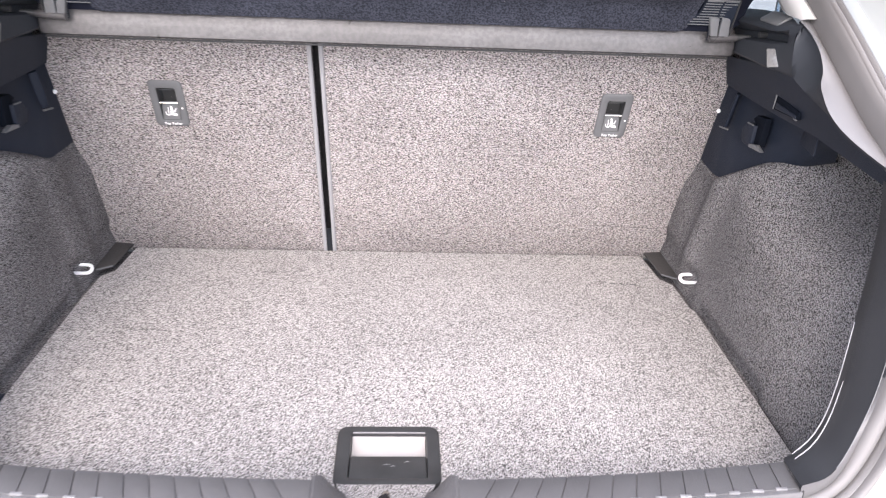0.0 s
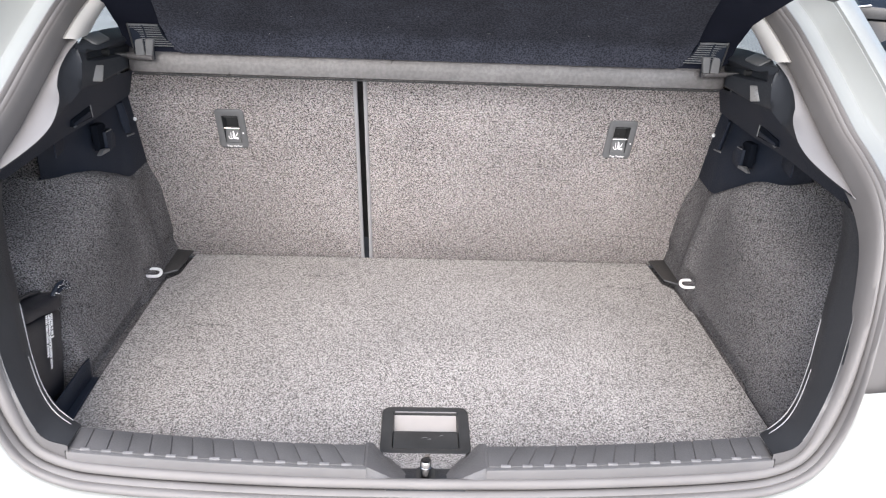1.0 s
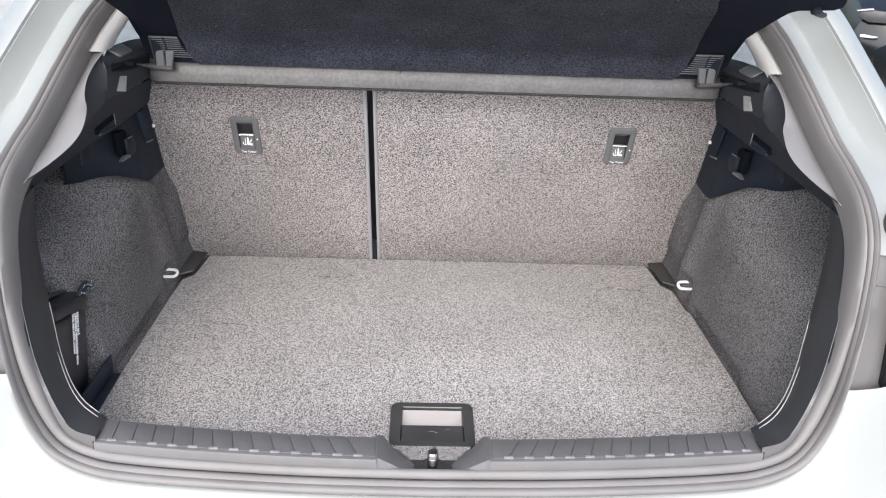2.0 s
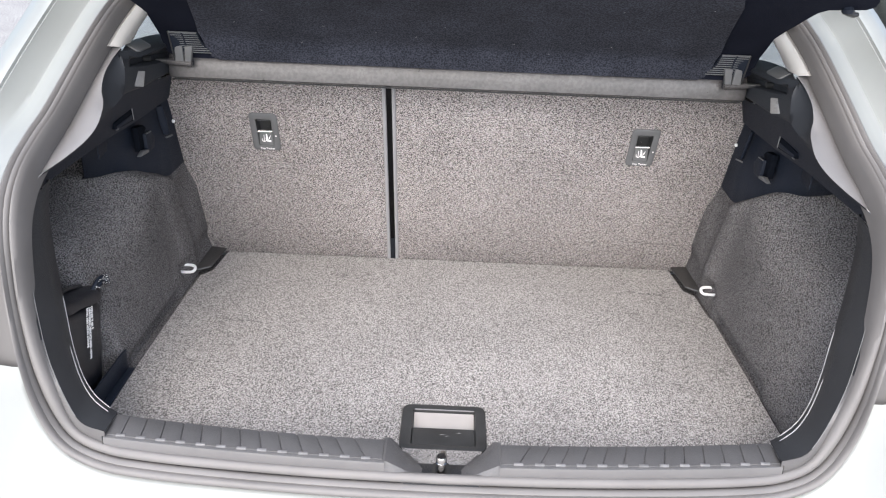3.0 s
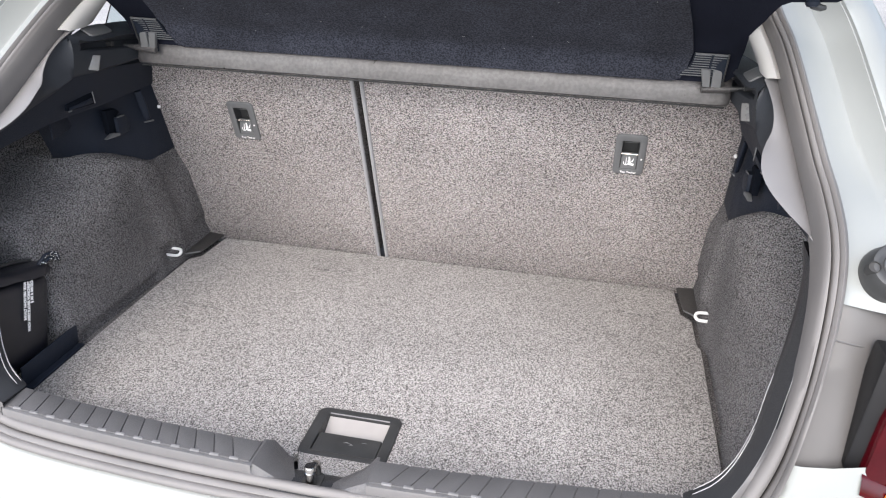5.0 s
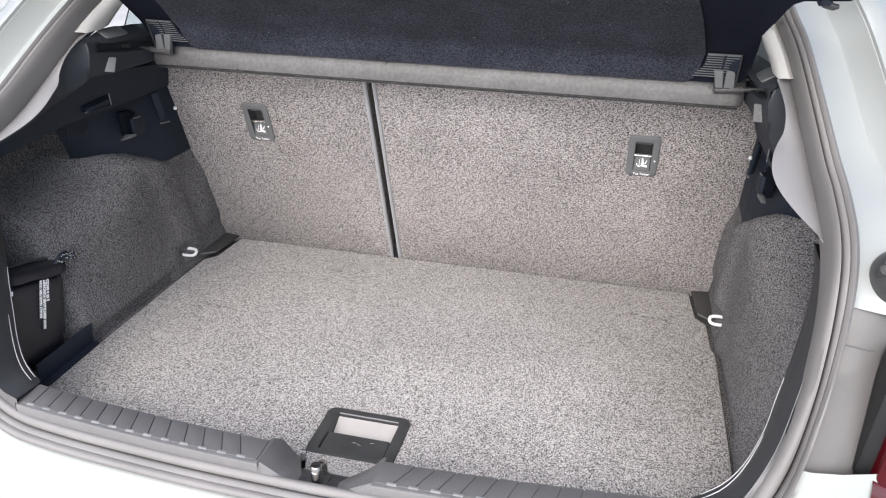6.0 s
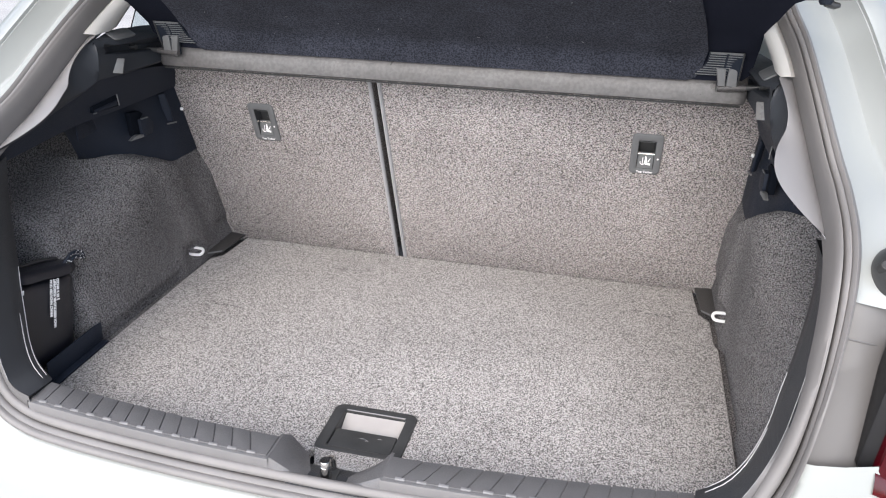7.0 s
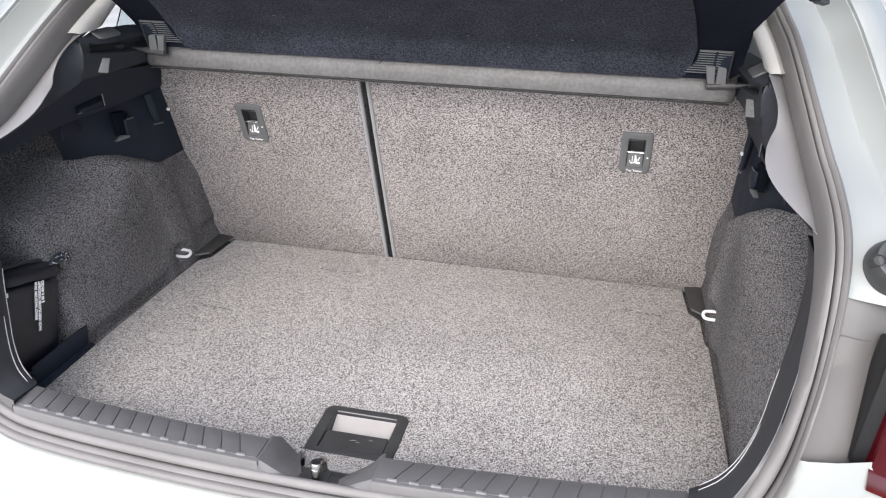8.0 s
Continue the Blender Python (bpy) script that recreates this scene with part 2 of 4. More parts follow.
def along(heights, values):
    """Values given at heights, smoothed along the half line."""
    v = np.interp(GROOVE_LINE[:, 2], heights, values)
    return np.convolve(np.pad(v, 4, mode="edge"), np.ones(9) / 9, mode="valid")


# on the pillar the seal stands up off the opening and turns towards the boot: shifts (outwards, out of it) of the bulb's foot, the groove and the bead
KNOTS = (0.715, 0.75, 0.78, 0.84, 0.92, 1.0, 1.06, 1.14, 1.24, 1.37)
FOOT_SHIFT = along(KNOTS, (0, 0.006, 0.011, 0.010, 0.008, 0.0, -0.0074, -0.0086, -0.0046, 0)), along(KNOTS, (0, -0.007, -0.0099, -0.0056, -0.0004, 0.0039, 0.0087, 0.0114, 0.0102, 0))
GROOVE_SHIFT = along(KNOTS, (0, 0.006, 0.0096, 0.0021, -0.0031, -0.0115, -0.0220, -0.023, -0.0211, 0)), along(KNOTS, (0, -0.006, -0.0108, -0.0023, 0.0089, 0.021, 0.0333, 0.0400, 0.0355, 0))
BEAD_SHIFT = along(KNOTS, (0, -0.002, -0.0055, -0.0127, -0.0151, -0.0178, -0.0268, -0.0309, -0.0289, 0)), along(KNOTS, (0, 0.0035, 0.0091, 0.0106, 0.0142, 0.0207, 0.0309, 0.0386, 0.0363, 0))


def ring(o, n, i0=0, i1=NG, plain=False):
    """The half line moved o outwards in the opening's surface and n out of it, with the seal's turn on the pillar."""
    o, n = np.broadcast_to(o, NG).astype(float), np.broadcast_to(n, NG).astype(float)
    if not plain:
        f, g = np.clip(-o / (1.05 * BULB), 0, 1), np.clip(o / 0.022, 0, 1)
        h = 1 - f - g
        shift = [f * FOOT_SHIFT[k] + h * GROOVE_SHIFT[k] + g * BEAD_SHIFT[k] for k in (0, 1)]
        o, n = o + shift[0] - 0.06 * np.sin(math.pi * f) * np.abs(shift[1]), n + shift[1] + 0.16 * np.sin(math.pi * f) * np.abs(shift[1])
    return (GROOVE_LINE + o[:, None] * OUTO + n[:, None] * OUTN)[i0:i1]


def at_height(z):
    return int(np.argmin(np.abs(GROOVE_LINE[:, 2] - z)))


# ---- ground ----
ground_bm = bmesh.new()
sheet([[(x, y, 0) for x in np.linspace(-60, 60, 25)] for y in np.linspace(-60, 60, 25)], ground_bm)
yard = thing("ground", (0, 0, 0), "pale worn concrete yard under the cars", "ground", kind="structure")
part("paving", ground_bm, ASPHALT, yard, kind="structure")

# ---- the car's body ----
car = thing("hatchback_car", (0, 0, 0), "white hatchback car with its boot standing open", "car")
I_BUMP, I_GREY, I_TOP = at_height(0.834), at_height(0.994), at_height(1.39)


def both(rows):
    """Rows over the right half, carried on over the left half."""
    return [np.vstack([mirrored(r[::-1], -1), r[1:]]) for r in rows]


# weather seal: an inner bulb, the dark groove and the outer bead
seal = part("door_seal", sheet(both([ring(-0.006, -0.012), ring(-0.003, -0.006), ring(0.0, -0.008), ring(0.003, -0.006), ring(0.006, -0.012)])), GROOVE, car, "grey rubber weather seal round the boot opening")
part("inner_bulb", sheet(both([ring(o * BULB, n * SWELL) for o, n in ((-1.02, -0.022), (-1.05, -0.012), (-1.0, -0.002), (-0.78, 0.004), (-0.45, 0.005), (-0.18, 0.002), (-0.04, -0.007), (-0.14, -0.018))])), RUBBER, seal, angle=60)
part("outer_bead", sheet(both([ring(o, n) for o, n in ((0.002, -0.016), (0.001, -0.006), (0.004, -0.001), (0.009, 0.0), (0.0105, -0.002), (0.012, 0.0015), (0.016, 0.004), (0.021, 0.002), (0.023, -0.006), (0.022, -0.02))])), RUBBER, seal, angle=60)

for side in (1, -1):
    # pillar and shoulder of the opening, white paint
    # a drain channel runs beside the seal; it ends above the shoulder
    profile = ((0.019, -0.016), (0.023, -0.009), (0.030, -0.012), (0.050, -0.023), (0.066, -0.033), (0.071, -0.0345), (0.076, -0.032), (0.0935, -0.012), (0.0960, -0.0085), (0.0975, -0.0085), (0.099, -0.004), (0.104, -0.003), (0.120, -0.0065), (0.124, -0.0095), (0.136, -0.016), (0.144, -0.026), (0.150, -0.050), (0.16, -0.12), (0.17, -0.22))
    deep = np.array([step(1.045, 1.12, z) for z in GROOVE_LINE[:, 2]])
    flat = [n if k < 3 or k > 14 else max(n, -0.013) for k, (o, n) in enumerate(profile)]
    part("pillar_panel", sheet([mirrored(ring(o, n * deep + f * (1 - deep), I_GREY, I_TOP), side) for (o, n), f in zip(profile, flat)]), PAINT, car, angle=40)
    # sealed metal behind the lamp
    part("lamp_recess", sheet([mirrored(ring(o, n, I_BUMP - 2, I_GREY + 2), side) for o, n in ((0.019, -0.018), (0.026, -0.016), (0.05, -0.020), (0.078, -0.030), (0.10, -0.06))]), PRIMER, car, "bare grey sealed metal beside the tail light")
    k = at_height(0.956)
    part("panel_joint", tube(mirrored([ring(o, n)[k] for o, n in ((0.024, -0.0158), (0.05, -0.0195), (0.086, -0.0385))], side), 0.0012, sides=6), PRIMER, car)
    # tail light
    lamp_line = [(0.614, 0.823), (0.630, 0.789), (0.70, 0.765), (0.745, 0.80), (0.755, 0.960), (0.622, 0.967)]
    lamp = part("tail_light", prism([(side * x, 0.035 - 0.05 * (x - 0.62), z) for x, z in lamp_line], (0, -0.040, 0), bevel=0.004), LAMPBLACK, car, "black lamp housing with a glossy red lens")
    part("lens", prism([(side * x, 0.02, z) for x, z in ((0.628, 0.798), (0.70, 0.775), (0.738, 0.806), (0.748, 0.948), (0.645, 0.95), (0.634, 0.893))], (0, -0.040, 0), bevel=0.008), LENS, lamp, "glossy red lens")
    ridge = [(0.629, 0.800), (0.66, 0.789), (0.70, 0.778)]
    part("lens_facet", sheet([[(side * x, y, z + dz) for x, z in ridge] for y, dz in ((-0.0185, 0.026), (-0.0225, 0.022), (-0.0285, 0.004), (-0.0185, 0.0))]), LENS, lamp, "sloping lower facet of the lens")
    part("reflector", prism([(side * x, -0.0255, z) for x, z in ((0.654, 0.796), (0.688, 0.786), (0.690, 0.800), (0.656, 0.810))], (0, -0.0025, 0), bevel=0.0008), ORANGE, lamp, "amber reflector strip")
    for a in np.linspace(0, 1, 8):
        part("moulded_mark", tube([(side * (0.629 + 0.004 * a), -0.0055, 0.812 + 0.042 * a), (side * (0.634 + 0.004 * a), -0.0055, 0.8145 + 0.042 * a)], 0.0010, sides=5), CLIP, lamp)
    # bump stop on the shoulder: a cone with a stepped stud and bolt holes in its flank
    axis = Vector((side * 0.04, -0.68, 0.73)).normalized()
    across = axis.orthogonal().normalized()
    up = axis.cross(across)
    foot_at = Vector((side * 0.6285, 0.064, 1.029))

    def turned(rings, count, at=foot_at):
        return sheet([[at + axis * h + r * (math.cos(a) * across + math.sin(a) * up) for a in np.linspace(0, 2 * math.pi, count, endpoint=False)] for r, h in rings], closed_v=True)

    stop = part("bump_stop", turned(((0.031, -0.012), (0.0312, 0.004), (0.0304, 0.007), (0.0275, 0.020), (0.0255, 0.0235), (0.022, 0.0245), (0.019, 0.0235), (0.001, 0.0230)), 40), PLATE, car, "black rubber bump stop")
    for r0, h0 in ((0.0150, 0.0270), (0.0095, 0.0300)):
        part("stud_ring", turned(((r0, 0.022), (r0, h0 - 0.0008), (r0 - 0.0008, h0), (r0 - 0.003, h0), (r0 - 0.0036, h0 - 0.002)), 24), TETHER, stop)
    for a in range(4):
        turn = radians(45 + 90 * a)
        hole_at = foot_at + 0.0245 * (math.cos(turn) * across + math.sin(turn) * up)
        part("bolt_hole", turned(((0.0066, 0.012), (0.0066, 0.0252), (0.0058, 0.0258), (0.0052, 0.0240), (0.0004, 0.0235)), 16, hole_at), GROOVE, stop)

# bumper, wrapped round the lower half of the opening
bp = []
for o, n in ((0.019, -0.014), (0.024, -0.007), (0.032, -0.004), (0.06, -0.004), (0.10, -0.010), (0.15, -0.022)):
    # its upper end runs out level towards the lamp
    line = ring(o, n, 0, I_BUMP + 5)
    at = np.linspace(0, I_BUMP - 1 + min(3.5, 1.6 * max(0.0, o - 0.024) / 0.056), 90)
    bp.append(np.column_stack([np.interp(at, np.arange(len(line)), line[:, k]) for k in range(3)]))
low = []
for drop, back in ((0.12, 0.03), (0.25, 0.035), (0.36, 0.02), (0.42, -0.02)):
    r = bp[-1].copy()
    r[:, 2] -= drop * np.linspace(1, 0.75, len(r))
    r[:, 1] -= back
    r[:, 0] *= 1.06
    low.append(r)
part("bumper", sheet(both(bp + low)), PAINT, car, "white painted rear bumper", angle=50)


def side_rows(side):
    """The flank of the car, forward of the lamp, with the window band left open."""
    rows = []
    for z, x in ((0.22, 0.76), (0.45, 0.83), (0.75, 0.86), (0.95, 0.83), (1.03, 0.78)):
        rows.append([(side * (x - 0.10 * step(0.5, -0.1, y)), y, z) for y in np.linspace(0.05, 3.9, 24)])
    return rows


for side in (1, -1):
    part("side_panel", sheet(side_rows(side), thick=0.004), PAINT, car)
    part("roof_rail", sheet([[(side * x, y, z) for y in np.linspace(0.55, 2.9, 12)] for z, x in ((1.36, 0.62), (1.40, 0.58), (1.425, 0.5))], thick=0.004), PAINT, car)
    pane = part("side_window", sheet([[(side * x, y, z) for y in np.linspace(0.72, 2.9, 8)] for z, x in ((1.03, 0.78), (1.2, 0.70), (1.36, 0.62))], thick=0.003), GLASS, car, "tinted side window")
    pane.visible_shadow = False
part("roof", sheet([[(x, y, 1.41 + 0.05 * (1 - (x / 0.55) ** 2) - 0.25 * step(2.4, 3.2, y)) for x in np.linspace(-0.52, 0.52, 13)] for y in np.linspace(0.66, 3.2, 14)], thick=0.006), PAINT, car)
gate = part("tailgate", sheet([[(x, 0.655 - 1.02 * f, 1.425 + 0.62 * f + 0.06 * math.sin(math.pi * f)) for x in np.linspace(-0.52, 0.52, 9)] for f in np.linspace(0, 1, 10)], thick=0.03), PAINT, car, "raised tailgate")
part("gate_lining", sheet([[(x, 0.650 - 1.0 * f, 1.385 + 0.61 * f + 0.05 * math.sin(math.pi * f)) for x in np.linspace(-0.47, 0.47, 9)] for f in np.linspace(0.04, 0.98, 10)], thick=0.006), LININGDARK, gate)
part("bonnet", sheet([[(x, y, 0.98 - 0.12 * step(3.0, 4.0, y)) for x in np.linspace(-0.78, 0.78, 9)] for y in np.linspace(2.9, 3.95, 8)], thick=0.006), PAINT, car)
part("front_panel", sheet([[(x, 3.95 - 0.1 * (x / 0.8) ** 2, z) for x in np.linspace(-0.78, 0.78, 9)] for z in (0.22, 0.55, 0.88)], thick=0.006), PAINT, car)
part("floor_pan", block(-0.74, 0.74, 0.0, 3.85, 0.22, 0.26), LININGDARK, car)
for side in (1, -1):
    for y in (0.55, 3.1):
        turn = [(0.20, -0.10), (0.29, -0.105), (0.315, -0.08), (0.32, 0.0), (0.315, 0.08), (0.29, 0.105), (0.20, 0.10)]
        rows = [[(side * 0.74 + w, y + r * math.cos(a), 0.32 + r * math.sin(a)) for a in np.linspace(0, 2 * math.pi, 32, endpoint=False)] for r, w in turn]
        wheel = part("wheel", sheet(rows, closed_v=True), TYRE, car)
        rows = [[(side * (0.74 + w), y + r * math.cos(a), 0.32 + r * math.sin(a)) for a in np.linspace(0, 2 * math.pi, 32, endpoint=False)] for r, w in ((0.20, 0.09), (0.18, 0.07), (0.06, 0.08), (0.01, 0.085))]
        part("rim", sheet(rows, closed_v=True), SILVER, wheel)

# ---- boot lining: side walls ----
LEAN = 0.379


LOW = {-1: curve([(0, 0.624, 0.896), (0, 0.588, 0.896), (0, 0.55, 0.896), (0, 0.512, 0.897), (0, 0.475, 0.911), (0, 0.43, 0.930), (0, 0.383, 0.945), (0, 0.358, 0.951)], 33),
       1: curve([(0, 0.624, 0.893), (0, 0.588, 0.890), (0, 0.55, 0.888), (0, 0.512, 0.892), (0, 0.475, 0.912), (0, 0.43, 0.940), (0, 0.383, 0.966), (0, 0.350, 0.984)], 33)}


def wall_x(y, z, side):
    up = step(0.665, 0.72, z)
    x = 0.539 + 0.004 * up - 0.008 * step(0.58, 0.65, y) * step(0.70, 0.74, z) * step(0.90, 0.82, z) + 0.006 * step(0.84, 0.90, z) * step(0.55, 0.61, y)
    x += 0.16 * step(0.44, 0.28, y) * max(0.0, (z - 0.70) / 0.25) ** 5 + 0.034 * step(0.38, 0.16, y) * step(0.67, 0.82, z)
    x -= 0.014 * up * math.exp(-((y - 0.575 + 0.4 * (z - 0.69)) / 0.026) ** 2)
    if y > 0.34:
        z0 = float(np.interp(y, LOW[side][::-1, 1], LOW[side][::-1, 2]))
        x += 0.035 * step(z0 - 0.004, z0 + 0.014, z)
    x += 0.020 * math.exp(-((y - 0.547) / 0.024) ** 2 - ((z - 0.691) / 0.022) ** 2)
    x = min(x, 0.560 + 0.6 * max(0.0, y - 0.085), 0.655)
    x += 0.008 * step(0.685, 0.664, z) * step(0.22, 0.24, y) * step(0.50, 0.48, y)
    # deep hollow under the pillar trim
    x += 0.045 * step(0.87, 0.98, z) * step(0.11, 0.20, y) * step(0.40, 0.34, y)
    if side < 0:
        x = max(x, 0.537 + 0.105 * step(0.225, 0.19, y) * step(0.05, 0.10, y))
    return x


def inward(side, x, y, z, f=0.015):
    """A point of the side wall's mouldings, drawn f in from the wall."""
    return (side * (x - 0.84 * f), y - 1.11 * f, z + 0.27 * f)


for side in (1, -1):
    lining = thing("side_lining", (side * 0.56, 0.35, 0.64), "dark grey carpeted boot side wall with a black plastic upper panel", "lining", "boot side walls", "structure")
    ys = np.linspace(0.070, 0.735, 71)
    lows = [float(np.interp(y, LOW[side][::-1, 1], LOW[side][::-1, 2])) for y in ys]
    rows = []
    for k in range(64):
        row = []
        for y, low in zip(ys, lows):
            z = np.interp(k, (0, 42, 54, 63), (0.632, low - 0.006, low + 0.016, 1.035))
            y += (0.735 - y) / 0.665 * 0.058 * step(0.85, 0.97, z)
            row.append((side * wall_x(y, z, side), y, z))
        rows.append(row)
    part("carpet_wall", sheet(rows, thick=0.003), SIDECARPET, lining, "dark grey needle-felt carpet", angle=70)
    # plastic panel over the carpet
    rows = []
    for f in (0.0, 0.03, 0.25, 0.5, 0.75, 1.0):
        row = []
        for _, y, z0 in LOW[side]:
            base = float(np.interp(y, (0.352, 0.375, 0.42, 0.465, 0.495, 0.54, 0.588, 0.625), (0.630, 0.612, 0.580, 0.561, 0.552, 0.548, 0.549, 0.550)))
            top = float(np.interp(y, (0.352, 0.45, 0.495, 0.60), (0.580, 0.563, 0.555, 0.548)))
            high = float(np.interp(y, (0.352, 0.375, 0.42, 0.495, 0.588, 0.625), (0.262, 0.29, 0.37, 0.528, 0.560, 0.575)))
            x = base + f * (top - base) + (0.004 if f == 0 else 0.0)
            row.append((side * x, y + f * (high - y), z0 + f * (1.050 - z0)))
        rows.append(row)
    part("upper_panel", sheet(rows, thick=0.003), BLACK, lining, "black grained plastic panel", angle=20)
    under = curve([(0.542, 0.568, 1.043), (0.541, 0.505, 1.042), (0.541, 0.385, 1.041), (0.543, 0.293, 1.042), (0.549, 0.235, 1.037), (0.563, 0.178, 1.026), (0.580, 0.114, 1.012)], 32)
    over = curve([(0.520, 0.532, 1.096), (0.518, 0.487, 1.098), (0.517, 0.387, 1.107), (0.518, 0.297, 1.109), (0.521, 0.245, 1.092), (0.529, 0.190, 1.074), (0.569, 0.110, 1.036)], 32)
    part("upper_strip", sheet([mirrored(q, side) for q in (under + np.array((0.022, 0.006, 0.010)), under + np.array((0.004, 0.001, 0.0)), under, 0.5 * under + 0.5 * over + np.array((0.001, 0, 0)), over)]), BLACK, lining, "black plastic strip under the shelf ledge", angle=50)
    part("backing", sheet([[(side * x, y, z) for y, x in ((0.285, 0.560), (0.33, 0.568), (0.36, 0.580), (0.45, 0.60), (0.66, 0.60))] for z in (1.01, 1.06, 1.105)], thick=0.002), BLACK, lining)
    # luggage hook in its pocket, slot and groove on the panel
    # no hole is cut: near-black pieces on the panel stand for shaded recesses
    hook = part("luggage_hook", prism([inward(side, 0.566, y, z, 0.009) for y, z in ((0.424, 1.022), (0.452, 1.020), (0.463, 1.012), (0.450, 1.004), (0.449, 0.974), (0.428, 0.978))], (-side * 0.0105, 0, 0), bevel=0.0008), HOLLOW, lining, "near-black piece for the shaded pocket, with a plastic luggage hook")
    part("hook_tongue", prism([inward(side, 0.560, y, z, 0.009) for y, z in ((0.444, 1.006), (0.472, 1.004), (0.484, 0.990), (0.478, 0.972), (0.446, 0.970))], (-side * 0.0100, 0, 0), bevel=0.002), BLACK, hook)
    # Paler strips put the glints on hook, slot and groove edges into colour
    part("hook_lip_glint", prism([inward(side, 0.556, y, z, 0.009) for y, z in ((0.407, 0.9755), (0.426, 0.9815), (0.447, 0.977), (0.446, 0.9725))], (-side * 0.008, 0, 0), bevel=0.001), TETHER, hook)
    part("hook_glint", tube([inward(side, 0.5495, 0.446, 1.0062, 0.009), inward(side, 0.5495, 0.466, 1.0050, 0.009)], 0.0012, sides=6), TETHER, hook)
    slot = part("slot", prism([inward(side, 0.548, y, z, 0.009) for y, z in ((0.308, 1.0625), (0.375, 1.070), (0.378, 1.049), (0.310, 1.052))], (-side * 0.0090, 0, 0), bevel=0.0008), HOLLOW, lining, "near-black piece for the shade inside the scooped slot")
    part("scoop", prism([inward(side, 0.545, y, z, 0.009) for y, z in ((0.313, 1.057), (0.372, 1.060), (0.374, 1.051), (0.312, 1.0525))], (-side * 0.0070, 0, 0), bevel=0.001), BLACK, slot)
    part("slot_glint", tube([inward(side, 0.5385, 0.375, 1.0695, 0.009), inward(side, 0.5390, 0.378, 1.0495, 0.009)], 0.0013, sides=6), TETHER, slot)
    part("slot_glint", tube([inward(side, 0.5390, 0.310, 1.0515, 0.009), inward(side, 0.5390, 0.318, 1.0512, 0.009)], 0.0010, sides=6), TETHER, slot)
    part("groove", tube([inward(side, 0.5525, 0.523, 1.036, 0.009), inward(side, 0.5500, 0.530, 1.005, 0.009), inward(side, 0.5490, 0.537, 0.980, 0.009)], (0.007, 0.008, 0.006), flat=0.5), BLACK, lining)
    part("groove_glint", tube([inward(side, 0.5425, 0.516, 0.9790, 0.009), inward(side, 0.5415, 0.545, 0.9755, 0.009)], 0.0015, sides=6), TETHER, lining)
    # shelf ledge: an upright face, the groove for the shelf's pin, a sloping brow and the top
    columns = []
    for y in np.linspace(0.304, 0.62, 20):
        f = (y - 0.294) / 0.174
        x = 0.5065 - 0.0055 * min(f, 1.3)
        foot_x = float(np.interp(y, (0.304, 0.330, 0.345, 0.360, 0.62), (0.5125, 0.5112, 0.507, 0.5035, 0.4990)))
        ledge_z = 1.152 - 0.019 * min(f, 1.2)
        rim_x = float(np.interp(y, (0.304, 0.318, 0.342, 0.43, 0.62), (0.5115, 0.506, 0.4975, 0.495, 0.493)))
        rim_z = float(np.interp(y, (0.304, 0.318, 0.342, 0.43, 0.62), (1.174, 1.1705, 1.1640, 1.163, 1.150)))
        far_x = float(np.interp(y, (0.304, 0.318, 0.36, 0.45, 0.62), (0.5118, 0.5125, 0.522, 0.526, 0.532)))
        far_z = float(np.interp(y, (0.304, 0.318, 0.36, 0.45, 0.62), (1.1742, 1.1745, 1.179, 1.1745, 1.157)))
        d = step(0.322, 0.345, y)
        columns.append([(side * px, y, pz) for px, pz in (
            (foot_x + 0.030, 1.1035), (foot_x + 0.004, 1.1085), (foot_x, 1.1125), (x, ledge_z - 0.003), (x + 0.003 * d, ledge_z), (x + 0.013 * d, ledge_z + 0.001),
            (x + 0.014 * d, ledge_z + 0.010), (x + 0.004 * d, ledge_z + 0.0125), (rim_x - 0.0005, rim_z - 0.004), (rim_x + 0.001, rim_z), (rim_x + 0.002, rim_z + 0.002), (0.5 * rim_x + 0.5 * far_x, 0.4 * rim_z + 0.6 * far_z), (far_x, far_z), (far_x + 0.004, far_z - 0.03))])
    ledge = part("shelf_support", sheet(columns), MOULD, lining, "dark moulded ledge that carries the shelf", angle=40)
    # The top's pocket, raised; its glossy reflection is put into a paler colour
    pad = [(side * (0.5005 + 0.020 * f), 0.345 + 0.058 * g, 1.1655 + 0.0120 * f - 0.001 * g) for f, g in rounded(0.0, 1.0, 0.0, 1.0, 0.18, 3)]
    part("pocket_gleam", prism(pad, (-side * 0.002, -0.001, 0.0035), bevel=0.001), TETHER, ledge)
    part("clip", prism([(side * x, y, z) for x, y, z in ((0.4990, 0.360, 1.1355), (0.5115, 0.349, 1.1375), (0.5125, 0.338, 1.1155), (0.5005, 0.351, 1.1120))], (-side * 0.0022, -0.0040, 0.0005), bevel=0.0014), CLIP, ledge, "grey plastic clip")
    part("stop_pin", tube([(side * 0.518, 0.405, 1.146), (side * 0.506, 0.405, 1.146)], 0.0045), PLATE, ledge)
    part("screw", tube([(side * 0.551, 0.578, 0.994), (side * 0.5425, 0.573, 0.994)], 0.0034), WHITEWIRE, lining)
    # quarter trim: a pale face beside the seal that rolls over a winding crest into the dark inner moulding
    crest = curve([(0.512, 0.314, 1.179), (0.5165, 0.288, 1.167), (0.5215, 0.266, 1.149), (0.5205, 0.247, 1.130), (0.513, 0.231, 1.117), (0.506, 0.207, 1.108), (0.5045, 0.182, 1.094), (0.513, 0.161, 1.079), (0.532, 0.136, 1.062), (0.557, 0.107, 1.0445)], 40)
